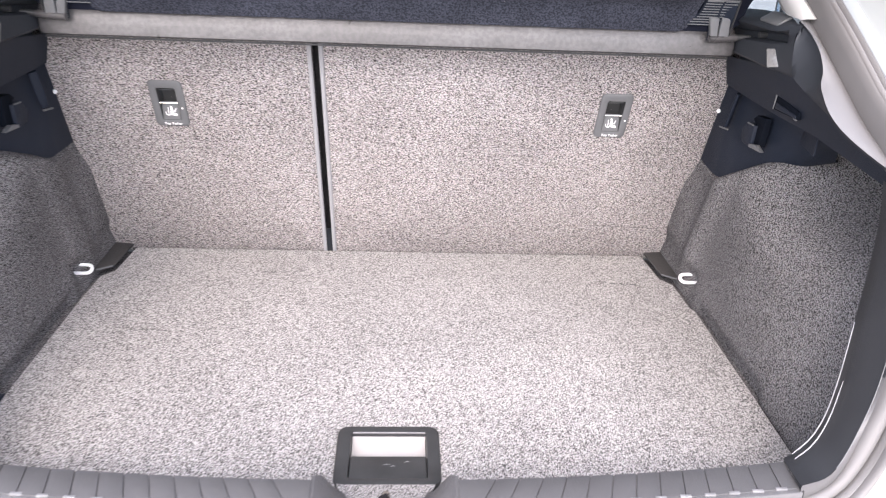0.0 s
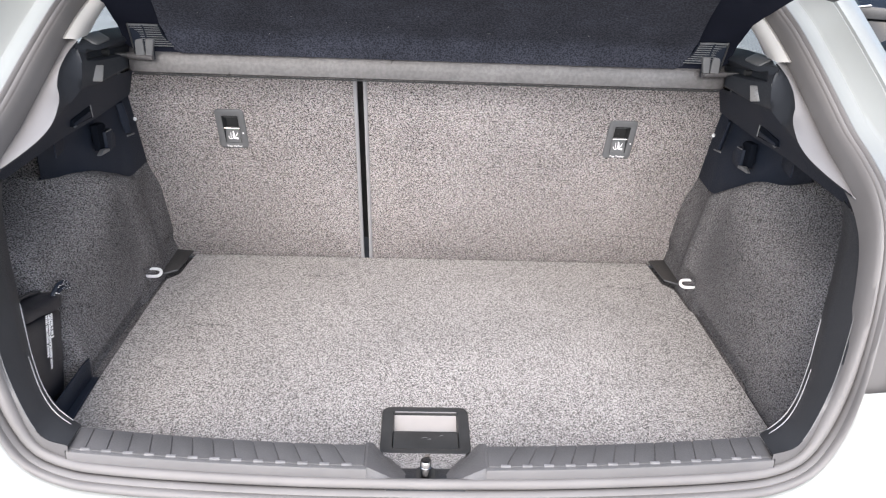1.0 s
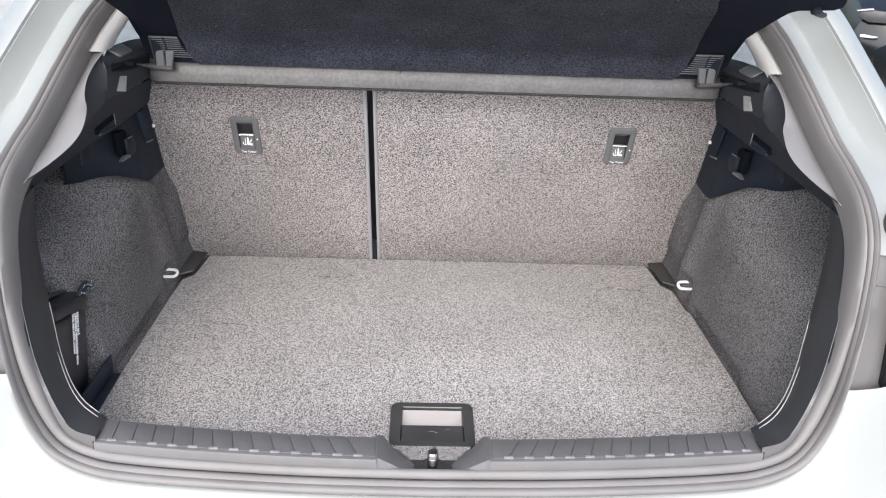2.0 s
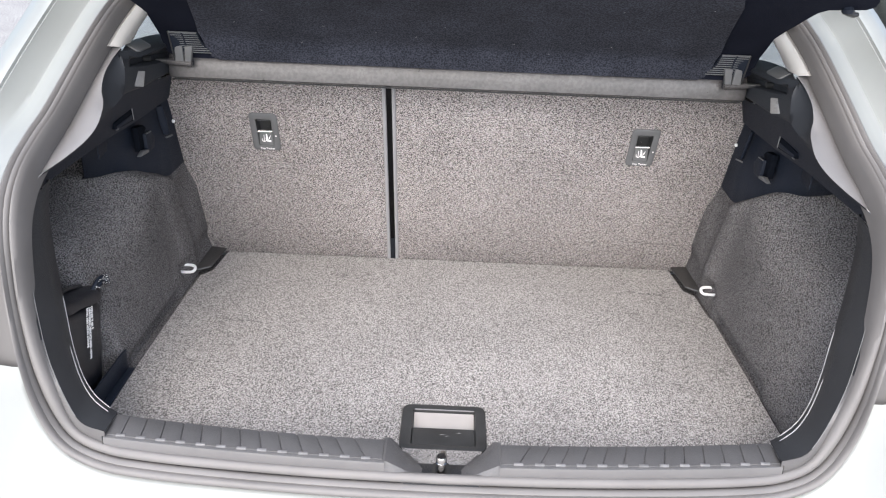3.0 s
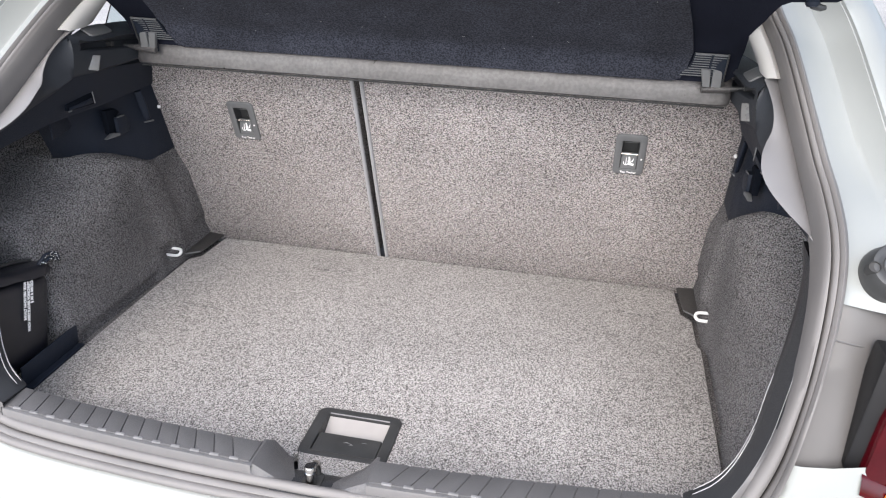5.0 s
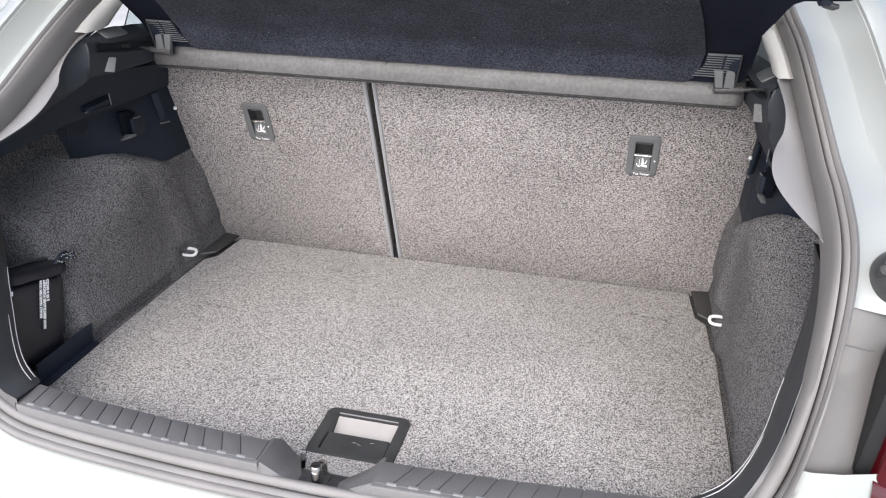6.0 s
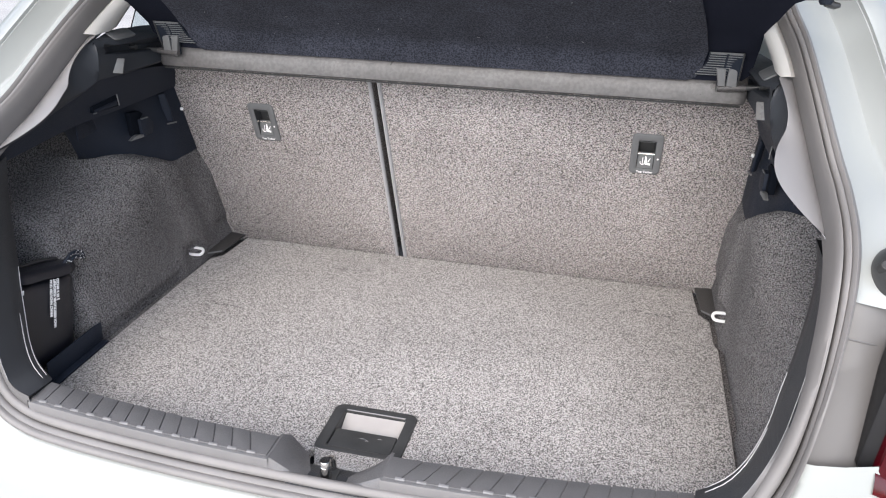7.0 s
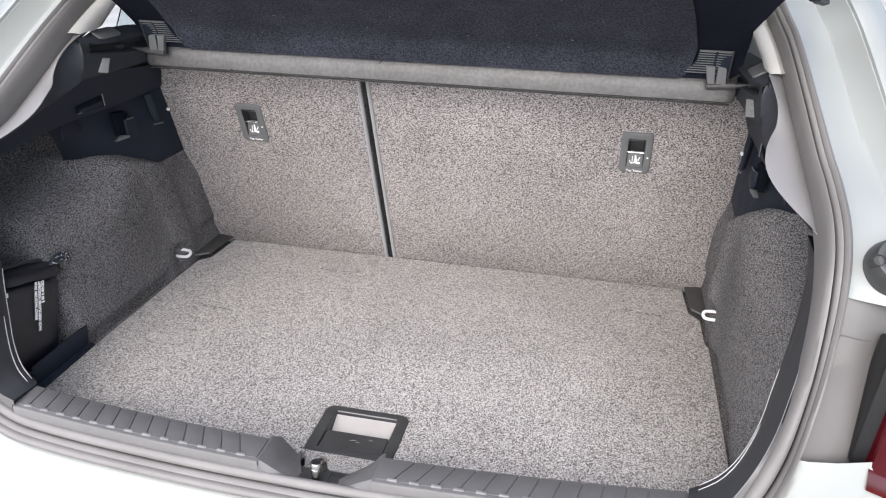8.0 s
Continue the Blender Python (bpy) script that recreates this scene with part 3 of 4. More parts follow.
    verge = curve(ring(-1.0 * BULB, -0.012, at_height(1.036), at_height(1.190))[::-1], 40)
    swell = np.array((-0.0010, -0.0028, 0.0022)) * np.sin(np.linspace(0, math.pi, 40))[:, None]
    faces = [(1 - f) * verge + f * crest + 4 * f * (1 - f) * swell for f in (0.0, 0.25, 0.5, 0.75, 0.92)]
    rolled = crest + np.array((0.0012, 0.0022, -0.0012))
    tucked = crest + np.array((0.0022, 0.0060, -0.0034))
    # One moulding: the lit face is coloured paler, the turned-in side darker
    part("pillar_trim", sheet([mirrored(r, side) for r in [verge + np.array((0.006, 0.012, -0.004))] + faces + [crest, rolled]]), GREYTRIM, lining, "face of the pillar trim, the light on it put into a paler grey", angle=75)
    foot = curve([(0.5115, 0.307, 1.1745), (0.5072, 0.305, 1.154), (0.5092, 0.3045, 1.130), (0.5125, 0.303, 1.1125), (0.5150, 0.272, 1.101), (0.520, 0.230, 1.0885), (0.529, 0.192, 1.0745), (0.546, 0.152, 1.057), (0.569, 0.109, 1.036)], 40)
    part("trim_shoulder", sheet([mirrored(r, side) for r in (rolled, tucked, 0.6 * tucked + 0.4 * foot, 0.25 * tucked + 0.75 * foot, foot, foot + np.array((0.003, 0.007, -0.001)))]), MOULD, lining, angle=50)
    rows = []
    deep = along((1.215, 1.222, 1.230, 1.26), (1.0, 0.58, 0.34, 0.26))
    for o, n, foot_z in ((-0.022, -0.006, 1.1815), (-0.028, 0.011, 1.1815), (-0.0354, 0.016, 1.1815), (-0.042, 0.0125, 1.180), (-0.0455, 0.0065, 1.179), (-0.0465, 0.002, 1.179), (-0.0450, -0.012 * deep, 1.1805), (-0.0375, -0.031 * deep, 1.184), (-0.030, -0.034 * deep, 1.186)):
        line = curve(ring(o, n, at_height(1.12), at_height(1.385), True), 160)
        rows.append(mirrored(curve([q for q in line if q[2] >= foot_z][::6], 22), side))
    part("cream_pillar", sheet(rows), CREAM, lining, "cream plastic pillar trim", angle=60)
    # floor corner flap and lashing eye
    part("corner_flap", prism([(side * x, y, FLOOR + 0.004 + 0.004 * (x > 0.52)) for x, y in ((0.503, 0.702), (0.510, 0.604), (0.529, 0.580), (0.541, 0.602), (0.541, 0.700))], (0, 0, 0.0035), bevel=0.0012), FLAP, lining, "black plastic corner flap")
    part("foot_ledge", block(min(side * 0.505, side * 0.565), max(side * 0.505, side * 0.565), 0.06, 0.70, 0.640, 0.6515, 0.001), SIDECARPET, lining)
    part("flap_edge", tube([(side * 0.510, 0.603, FLOOR + 0.0085), (side * 0.530, 0.579, FLOOR + 0.012)], 0.0016, sides=6), TETHER, lining)
    u = [(0.560, 0.560, 0.6915), (0.538, 0.560, 0.6915), (0.5285, 0.5585, 0.6905), (0.5250, 0.5525, 0.6870), (0.5285, 0.5465, 0.6835), (0.538, 0.545, 0.6825), (0.560, 0.545, 0.6825)]
    eye = thing("lashing_eye", (side * 0.54, 0.545, 0.686), "pale coated wire lashing eye on the boot side wall", "lashing eye", "lashing eyes")
    part("wire_loop", tube(mirrored(curve(u, 28), side), 0.0031, sides=10), WHITEWIRE, eye)

# ---- sill and corner trims ----
sill = thing("sill_trim", (0, 0, 0.66), "dark grey ribbed plastic loading sill trim", "sill trim", kind="structure")


def sill_inner(x):
    return 0.012 - 0.030 * (1 - (x / 0.455) ** 2)


def sill_bend(x):
    return -0.037 - 0.027 * (1 - (x / 0.455) ** 2)


def sill_outer(x):
    return -0.039 - 0.026 * (1 - (x / 0.455) ** 2)


for side in (1, -1):
    xs = np.linspace(0.076, 0.4565, 22)
    rows = [[(side * x, sill_inner(x) + 0.004, 0.655) for x in xs],
            [(side * x, sill_inner(x) + 0.002, 0.7245) for x in xs],
            [(side * x, sill_inner(x) - 0.004, 0.7300) for x in xs],
            [(side * x, sill_bend(x) + 0.003, 0.7300) for x in xs],
            [(side * x, sill_bend(x) - 0.0005, 0.7285) for x in xs]]
    part("sill_plate", sheet(rows), SILL, sill, angle=30)
    part("front_band", sheet([[(side * x, sill_bend(x) - 0.0002, 0.7288) for x in xs], [(side * x, sill_bend(x) - 0.0012, 0.7272) for x in xs], [(side * x, sill_outer(x) - 0.0005, 0.708) for x in xs], [(side * x, sill_outer(x), 0.690) for x in xs]]), LITBAND, sill, "front band of the sill, its brighter light put into a paler colour")
    # slanting end of the plate beside the latch recess
    a = [(0.072, 0.002, 0.718), (0.0765, -0.012, 0.7290), (0.0768, -0.030, 0.7300), (0.0768, -0.046, 0.7300), (0.0765, -0.060, 0.7292), (0.0740, -0.0645, 0.7200), (0.0705, -0.0665, 0.7040)]
    b = [(0.054, 0.008, 0.688), (0.050, -0.005, 0.694), (0.040, -0.026, 0.7010), (0.031, -0.045, 0.7050), (0.030, -0.061, 0.7050), (0.033, -0.0680, 0.7035), (0.036, -0.0700, 0.698)]
    a, b = np.array(a), np.array(b)
    part("recess_flank", sheet([mirrored(q, side) for q in (a + np.array((0.003, 0, 0.0003)), a, 0.94 * a + 0.06 * b + np.array((0, 0, 0.0010)), 0.5 * a + 0.5 * b + np.array((0, 0, 0.0008)), 0.08 * a + 0.92 * b, b - np.array((0.006, 0, 0.0005)))]), SILL, sill, angle=25)
    # raised pads between the cross grooves, with a bright dash at the front end of each groove
    rear = [0.4545] + [0.4365 - 0.0263 * k for k in range(13)] + [0.079]
    fore = [0.4545] + [0.4330 - 0.0277 * k for k in range(13)] + [0.079]
    for k in range(14):
        gap_a, gap_b = (0.0 if k == 0 else 0.0008), (0.0 if k == 13 else 0.0008)
        top = [(x, sill_inner(x) - 0.003, 0.7295) for x in (rear[k] - gap_a, rear[k + 1] + gap_b)] + [(x, sill_bend(x) + 0.004, 0.7297) for x in (fore[k + 1] + gap_b, fore[k] - gap_a)]
        pad = part("rib_pad", prism([(side * x, y, z) for x, y, z in top], (0, 0, 0.0020), bevel=0.0006), SILL, sill)
        if k < 13:
            x = fore[k + 1]
            part("dash", block(side * x - 0.0062, side * x + 0.0062, sill_bend(x) + 0.0030, sill_bend(x) + 0.0066, 0.7300, 0.7328, 0.0005), DASHES, pad)
    # dark joint between the sill and the corner trim
    part("joint_line", tube([(side * 0.4572, sill_inner(0.457) - 0.003, 0.7316), (side * 0.4572, sill_bend(0.457) + 0.004, 0.7316), (side * 0.4572, sill_bend(0.457) - 0.0004, 0.7296), (side * 0.4572, sill_outer(0.457) - 0.0004, 0.710)], 0.0008, sides=6), GROOVE, sill)
    # corner trim from the sill up to the pillar
    ia = int(np.argmin(np.abs(GROOVE_LINE[:, 0] - 0.4575) + 10 * (GROOVE_LINE[:, 2] > 0.75)))
    ib = at_height(1.028)
    n = ib - ia
    fall = np.array([1.0 - 0.8 * step(0.72, 0.86, z) for z in GROOVE_LINE[:, 2]])
    outer = ring(-0.93 * BULB, -0.004, ia, ib)
    rim_heights = (0.725, 0.755, 0.78, 0.84, 0.92, 1.0, 1.06)
    bend = ring(-BULB - 0.002 - 0.016 * fall + along(rim_heights, (0, 0.021, 0.0193, 0.0114, 0.0127, 0.011, 0.0063)), 0.0104 * fall + 0.001 * (1 - fall) + along(rim_heights, (0, -0.0198, -0.0203, -0.0207, -0.018, -0.0157, -0.0141)), ia, ib, True)
    edge = curve([(0.457, 0.013, 0.732), (0.475, 0.021, 0.738), (0.498, 0.034, 0.749), (0.519, 0.052, 0.770), (0.536, 0.073, 0.805), (0.543, 0.0845, 0.843), (0.550, 0.0965, 0.874), (0.5585, 0.112, 0.93), (0.5615, 0.1235, 0.988), (0.5527, 0.1245, 1.034)], n)
    mid = 0.45 * bend + 0.55 * edge + np.array((-0.004, 0, 0.004)) * np.sin(np.linspace(0, math.pi, n))[:, None]
    back = edge + np.array((0.012, 0.012, -0.006))
    corner = part("corner_trim", sheet([mirrored(r, side) for r in (bend, mid, edge, back)]), CORNER, sill, "black grained plastic corner trim", angle=60)
    low_end = int(np.argmin(np.abs(bend[:, 2] - 0.845)))
    for span, mat, word in ((slice(0, low_end + 1), LITBAND, "front band of the corner trim, its brighter light put into the colour"), (slice(low_end, n), CORNER, "dark upper flank of the corner trim")):
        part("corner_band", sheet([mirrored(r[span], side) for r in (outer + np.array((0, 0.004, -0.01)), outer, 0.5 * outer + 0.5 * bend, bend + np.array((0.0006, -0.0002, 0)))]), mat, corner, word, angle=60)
    # two bright mouldings along the inner edge
    for f, z0, z1 in ((0.03, 0.734, 0.874), (0.42, 0.7365, 0.811)):
        line = (1 - f) * edge + f * mid + np.array((-0.0003, -0.0003, 0.0003))
        line = [p for p in line if z0 <= p[2] <= z1]
        part("edge_line", tube(mirrored(line, side), [0.0004] + [0.0008] * (len(line) - 2) + [0.0004], sides=6), SILVERLINE, corner, "thin pale moulding line")
    rim = [p for p in bend + np.array((-0.0002, -0.0004, 0.0003)) if 0.75 < p[2] < 1.0]
    part("rim_line", tube(mirrored(rim, side), 0.0006, sides=6), TETHER, corner, "thin grained rim line")
part("recess_floor", sheet([[(x, y, z) for x in np.linspace(-w, w, 6)] for y, z, w in ((-0.0715, 0.690, 0.05), (-0.0705, 0.7025, 0.05), (-0.066, 0.705, 0.05), (-0.046, 0.705, 0.048), (-0.028, 0.699, 0.042), (-0.012, 0.687, 0.036))]), CORNER, sill)
part("recess_slope", sheet([[(x, y, z) for x in np.linspace(-w, w, 8)] for y, z, w in ((-0.014, 0.6885, 0.036), (0.000, 0.678, 0.040), (0.022, 0.6685, 0.050), (0.050, 0.6625, 0.060))], thick=0.003), CARPET, sill, "grey carpet slope below the handle")

striker = thing("latch_striker", (0, -0.045, 0.7065), "bare steel latch striker pin in the sill recess", "striker")
pin_rings = ((0.700, 0.0075), (0.7245, 0.0075), (0.7252, 0.0064), (0.7262, 0.0064), (0.7269, 0.0075), (0.7315, 0.0074), (0.7335, 0.0062))
part("pin", tube([(-0.001, -0.051, z) for z, r in pin_rings], [r for z, r in pin_rings], sides=22), STEEL, striker)
part("bridge", tube([(-0.001, -0.049, 0.7245), (0.000, -0.042, 0.7260), (0.001, -0.037, 0.7255), (0.001, -0.0335, 0.7225), (0.001, -0.0325, 0.7150), (0.001, -0.0325, 0.6930)], (0.0042, 0.0048, 0.0050, 0.0052, 0.0054, 0.0054), sides=12), STEEL, striker)
part("base_hole", prism([(x, y, 0.7042) for x, y in rounded(-0.013, 0.012, -0.060, -0.030, 0.008)], (0, 0, 0.0014)), GROOVE, striker)

# ---- boot floor ----
board = thing("boot_floor", (0, 0.35, 0.64), "grey heather carpeted boot floor board with a pull handle", "floor board")
edge_r = [(0.500, 0.704), (0.507, 0.604), (0.526, 0.580), (0.528, 0.494), (0.534, 0.480), (0.533, 0.241), (0.531, 0.10), (0.52, 0.04)]
front = [(x, sill_inner(x) + 0.006) for x in np.linspace(0.46, 0.075, 10)]
right = edge_r + front + [(0.067, 0.050)]
# the board stands a finger's width off the wall on the bag's side
left = [(-x + (0.006 if 0.06 < y < 0.49 and x > 0.5 else 0.0), y) for x, y in right[::-1]]
outline = right + left
SHIFT = -0.008
part("panel", prism([(x, y, FLOOR - 0.02) for x, y in outline], (0, 0, 0.02), bevel=0.004, holes=[[(x, y, FLOOR - 0.02) for x, y in rounded(-0.061, 0.063, 0.052, 0.151, 0.012)]]), CARPET, board)
ho, hi = rounded(-0.065, 0.067, 0.053 + SHIFT, 0.164 + SHIFT, 0.014), rounded(-0.047, 0.050, 0.066 + SHIFT, 0.150 + SHIFT, 0.004)
handle = part("handle_frame", prism([(x, y, FLOOR - 0.006) for x, y in ho], (0, 0, 0.010), bevel=0.0032, holes=[[(x, y, FLOOR - 0.006) for x, y in hi]]), PLATE, board, "black plastic recessed pull handle")
part("cup", sheet([[(x, y, z) for x, y in loop] for loop, z in ((hi, FLOOR + 0.001), (rounded(-0.046, 0.049, 0.066 + SHIFT, 0.149 + SHIFT, 0.004), FLOOR - 0.03))], closed_v=True), PLATE, handle)
part("cup_base", prism([(x, y + SHIFT, FLOOR - 0.002 - 0.45 * (0.149 - y)) for x, y in ((-0.046, 0.149), (-0.046, 0.088), (0.049, 0.088), (0.049, 0.149))], (0, 0, -0.002)), BEIGE, handle, "pale beige base seen through the handle")
part("grip", prism([(x, y, FLOOR - 0.006) for x, y in rounded(-0.0465, 0.0495, 0.0665 + SHIFT, 0.108 + SHIFT, 0.003)], (0, 0, 0.007), bevel=0.002), PLATE, handle)
for x, y, long in ((-0.006, 0.083, 0.011), (0.004, 0.080, 0.006), (0.021, 0.088, 0.008)):
    part("scratch", tube([(x, y, FLOOR + 0.0009), (x + 0.5 * long, y + 0.0015, FLOOR + 0.0011), (x + long, y + 0.001, FLOOR + 0.0009)], (0.0002, 0.0006, 0.0002), sides=5), DASHES, handle, "pale scratch on the grip")
part("front_edge", tube([(-0.050, 0.0525 + SHIFT, FLOOR + 0.001), (0.056, 0.0525 + SHIFT, FLOOR + 0.001)], 0.0014, sides=6), GREYTRIM, handle)
part("window_edge", tube([(-0.045, 0.1505 + SHIFT, FLOOR + 0.003), (0.049, 0.1505 + SHIFT, FLOOR + 0.003)], 0.0011, sides=6), GREYTRIM, handle)

# worn creases in the carpet
for line in ([(-0.251, 0.610), (-0.207, 0.606), (-0.165, 0.610)], [(-0.435, 0.388), (-0.406, 0.398), (-0.362, 0.397)], [(0.387, 0.584), (0.423, 0.578), (0.459, 0.575)]):
    dice = random.Random(int(1000 * abs(line[0][0])))
    scuff_bm = bmesh.new()
    for x, y, _ in curve([(x, y, 0) for x, y in line], 22):
        x, y, a = x + dice.uniform(-0.006, 0.006), y + dice.gauss(0, 0.0022), dice.uniform(-0.35, 0.35)
        tube([(x - 0.004, y - 0.004 * a, FLOOR - 0.0002), (x, y, FLOOR + 0.0002), (x + 0.004, y + 0.004 * a, FLOOR - 0.0002)], (0.0002, 0.0007, 0.0002), scuff_bm, sides=5)
    part("scuff", scuff_bm, SIDECARPET, board, "darker scuffed yarn", kind="stuff")

# ---- rear seat backs ----
NORMAL = Vector((0, -1, -LEAN)).normalized()
RISE = Vector((0, -LEAN, 1)).normalized()


def on_seat(x, v, h=0.0):
    """A point of the seat back: x across, v up along it from the boot floor, h out of it."""
    return Vector((x, 0.705, FLOOR)) + RISE * v + NORMAL * h


def ramp(v):
    """Height of the sloping tongue's face in the tether pocket."""
    return 0.0033 - 0.010 * (v - 0.3095) / 0.0285


def seat_back(x0, x1, tx, label):
    seat = thing("seat_back", ((x0 + x1) / 2, 0.73, 0.65), label, "seat back", "rear seat backs")
    inside = [on_seat(x, v, -0.07) for x, v in rounded(tx - 0.0165, tx + 0.0165, 0.307, 0.372, 0.002)]
    part("carpet_back", prism([on_seat(x, v, -0.07) for x, v in rounded(x0, x1, -0.012, 0.50, 0.008, 3)], NORMAL * 0.07, bevel=0.003, holes=[inside]), SEATCARPET, seat)
    # tether fitting
    plate_o, plate_i = rounded(tx - 0.027, tx + 0.027, 0.296, 0.384, 0.008), rounded(tx - 0.0145, tx + 0.0145, 0.309, 0.370, 0.002)
    fit = part("tether_fitting", prism([on_seat(x, v, -0.003) for x, v in plate_o], NORMAL * 0.0065, bevel=0.002, holes=[[on_seat(x, v, -0.003) for x, v in plate_i]]), TETHER, seat, "grey plastic tether anchor plate")
    part("pocket", sheet([[on_seat(tx + k * (x - tx), 0.3395 + k * (v - 0.3395), h) for x, v in plate_i] for h, k in ((0.0025, 1.002), (-0.016, 0.97), (-0.018, 0.9), (-0.018, 0.02))], closed_v=True), PLATE, fit, angle=40)
    part("tongue", prism([on_seat(tx + a, v, h) for a, v, h in ((-0.0138, 0.3095, 0.0015), (0.0138, 0.3095, 0.0015), (0.0138, 0.338, -0.0085), (-0.0138, 0.338, -0.0085))], NORMAL * 0.0015, bevel=0.0004), TETHER, fit)
    part("bar", tube([on_seat(tx - 0.015, 0.3405, 0.0005), on_seat(tx + 0.015, 0.3405, 0.0005)], 0.0012, sides=8), STEEL, fit)
    part("upper_bar", tube([on_seat(tx - 0.014, 0.360, -0.008), on_seat(tx + 0.014, 0.361, -0.008)], 0.0009, sides=6), TETHER, fit)
    # child seat sign: an anchor hook and a seat shape
    seat_mark = [(0.000, 0.317), (0.009, 0.3155), (0.0095, 0.319), (0.004, 0.320), (0.0015, 0.331), (-0.001, 0.331)]
    part("seat_mark", prism([on_seat(tx + x, v, ramp(v)) for x, v in seat_mark], NORMAL * 0.0003), PRINT, fit)
    part("ray_mark", prism([on_seat(tx + x, v, ramp(v)) for x, v in ((0.0045, 0.3225), (0.008, 0.3285), (0.0088, 0.328), (0.0062, 0.3215))], NORMAL * 0.0003), PRINT, fit)
    hookline = [on_seat(tx - 0.0045 + 0.0042 * math.cos(a), 0.3205 + 0.0042 * math.sin(a), ramp(0.3205 + 0.0042 * math.sin(a))) for a in np.linspace(radians(160), radians(400), 14)]
    part("anchor_mark", tube([on_seat(tx - 0.0045, 0.329, ramp(0.329)), on_seat(tx - 0.0045, 0.3165, ramp(0.3165))], 0.0006, sides=5), PRINT, fit)
    part("anchor_mark", tube(hookline, 0.0007, sides=5), PRINT, fit)
    dot = on_seat(tx + 0.021, 0.333, 0.0037)
    part("round_mark", tube([dot, dot + NORMAL * 0.0008], 0.0016, sides=10), PRINT, fit)
    m = Matrix.Translation(on_seat(tx + 0.001, 0.3015, 0.0037)) @ Matrix((Vector((1, 0, 0)), RISE, NORMAL)).transposed().to_4x4()
    words("Top Tether", 0.0061, fit, PRINT, m, weight=0.0001)
    return seat


seat_l = seat_back(-0.548, -0.1375, -0.3695, "grey carpeted narrow rear seat back standing upright")
seat_r = seat_back(-0.1135, 0.548, 0.368, "grey carpeted wide rear seat back standing upright")
for seat, x in ((seat_l, -0.1345), (seat_r, -0.1165)):
    part("edge_strip", tube([on_seat(x, v, 0.0) for v in np.linspace(-0.005, 0.49, 12)], 0.0042, sides=8, flat=0.8), SILVERLINE, seat, "grey piping strip along the split")
# Added dark sheet that closes the split, for the shade behind the seats
part("gap_shade", prism([on_seat(x, v, -0.082) for x, v in ((-0.17, -0.01), (-0.08, -0.01), (-0.08, 0.50), (-0.17, 0.50))], NORMAL * 0.010), LININGDARK, seat_r)
part("stitched_seam", tube([on_seat(0.375, 0.0815, 0.0), on_seat(0.44, 0.079, 0.0), on_seat(0.508, 0.076, 0.0)], 0.0006, sides=6), SIDECARPET, seat_r)

# ---- parcel shelf, tilted up ----
shelf = thing("parcel_shelf", (0, 0.46, 1.10), "black felt parcel shelf raised on its side pins", "parcel shelf")
# the underside's section: steep at the hinge, then bent back
SECTION = curve([(0, 0.464, 1.139), (0, 0.452, 1.162), (0, 0.437, 1.185), (0, 0.373, 1.230), (0, 0.30, 1.268), (0, 0.235, 1.300), (0, 0.148, 1.3505), (0, 0.03, 1.419)], 60)
SECTION_W = np.r_[0, np.cumsum(np.linalg.norm(np.diff(SECTION, axis=0), axis=1))]
SECTION_T = np.gradient(SECTION, axis=0)
SECTION_T /= np.linalg.norm(SECTION_T, axis=1)[:, None]


def on_shelf(x, w, h=0.0):
    """A point of the shelf's underside: w from its hinged edge towards the rear, h below it."""
    y, z, ty, tz = (float(np.interp(w, SECTION_W, q)) for q in (SECTION[:, 1], SECTION[:, 2], SECTION_T[:, 1], SECTION_T[:, 2]))
    return Vector((x, y - h * tz, z + h * ty))


def under_shelf(x, z, d):
    """A point at height z, d in front of the shelf's steep edge or of the beam below it."""
    return Vector((x, min(float(np.interp(z, SECTION[:, 2], SECTION[:, 1])), 0.457) - d, z))


def width_at(line, w):
    return float(np.interp(w, [q[1] for q in line], [q[0] for q in line]))


def shelf_layer(line, h0, h1, n=25):
    """A layer of the shelf between two heights off its underside, with the half outline as half widths over w."""
    ws = sorted({round(0.01 * k, 3) for k in range(54)} | {q[1] for q in line})
    ws = [w for w in ws if line[0][1] <= w <= line[-1][1]]
    bm = bmesh.new()
    loops = []
    for w in ws:
        xs = np.linspace(-width_at(line, w), width_at(line, w), n)
        loops.append([on_shelf(x, w, h1) for x in xs] + [on_shelf(x, w, h0) for x in xs[::-1]])
    sheet(loops, bm, closed_v=True)
    bm.verts.ensure_lookup_table()
    m = len(loops[0])
    bm.faces.new([bm.verts[i] for i in range(m)])
    bm.faces.new([bm.verts[len(bm.verts) - m + i] for i in range(m)])
    return bm


half = [(0.470, 0.0), (0.488, 0.003), (0.498, 0.014), (0.500, 0.036), (0.500, 0.069), (0.4965, 0.112), (0.497, 0.128), (0.503, 0.165), (0.506, 0.207), (0.509, 0.230), (0.517, 0.243), (0.544, 0.2465), (0.566, 0.250), (0.572, 0.262), (0.567, 0.281), (0.557, 0.30), (0.553, 0.36), (0.54, 0.42), (0.50, 0.49), (0.3, 0.52)]
part("shelf_board", shelf_layer(half, -0.014, 0.0), BOARD, shelf, angle=50)
field = [(0.408, 0.002), (0.420, 0.008), (0.427, 0.03), (0.430, 0.064), (0.417, 0.14), (0.396, 0.25), (0.385, 0.279), (0.37, 0.46), (0.36, 0.48)]
part("felt_field", shelf_layer(field, 0.0, 0.005), FELT, shelf, angle=50)
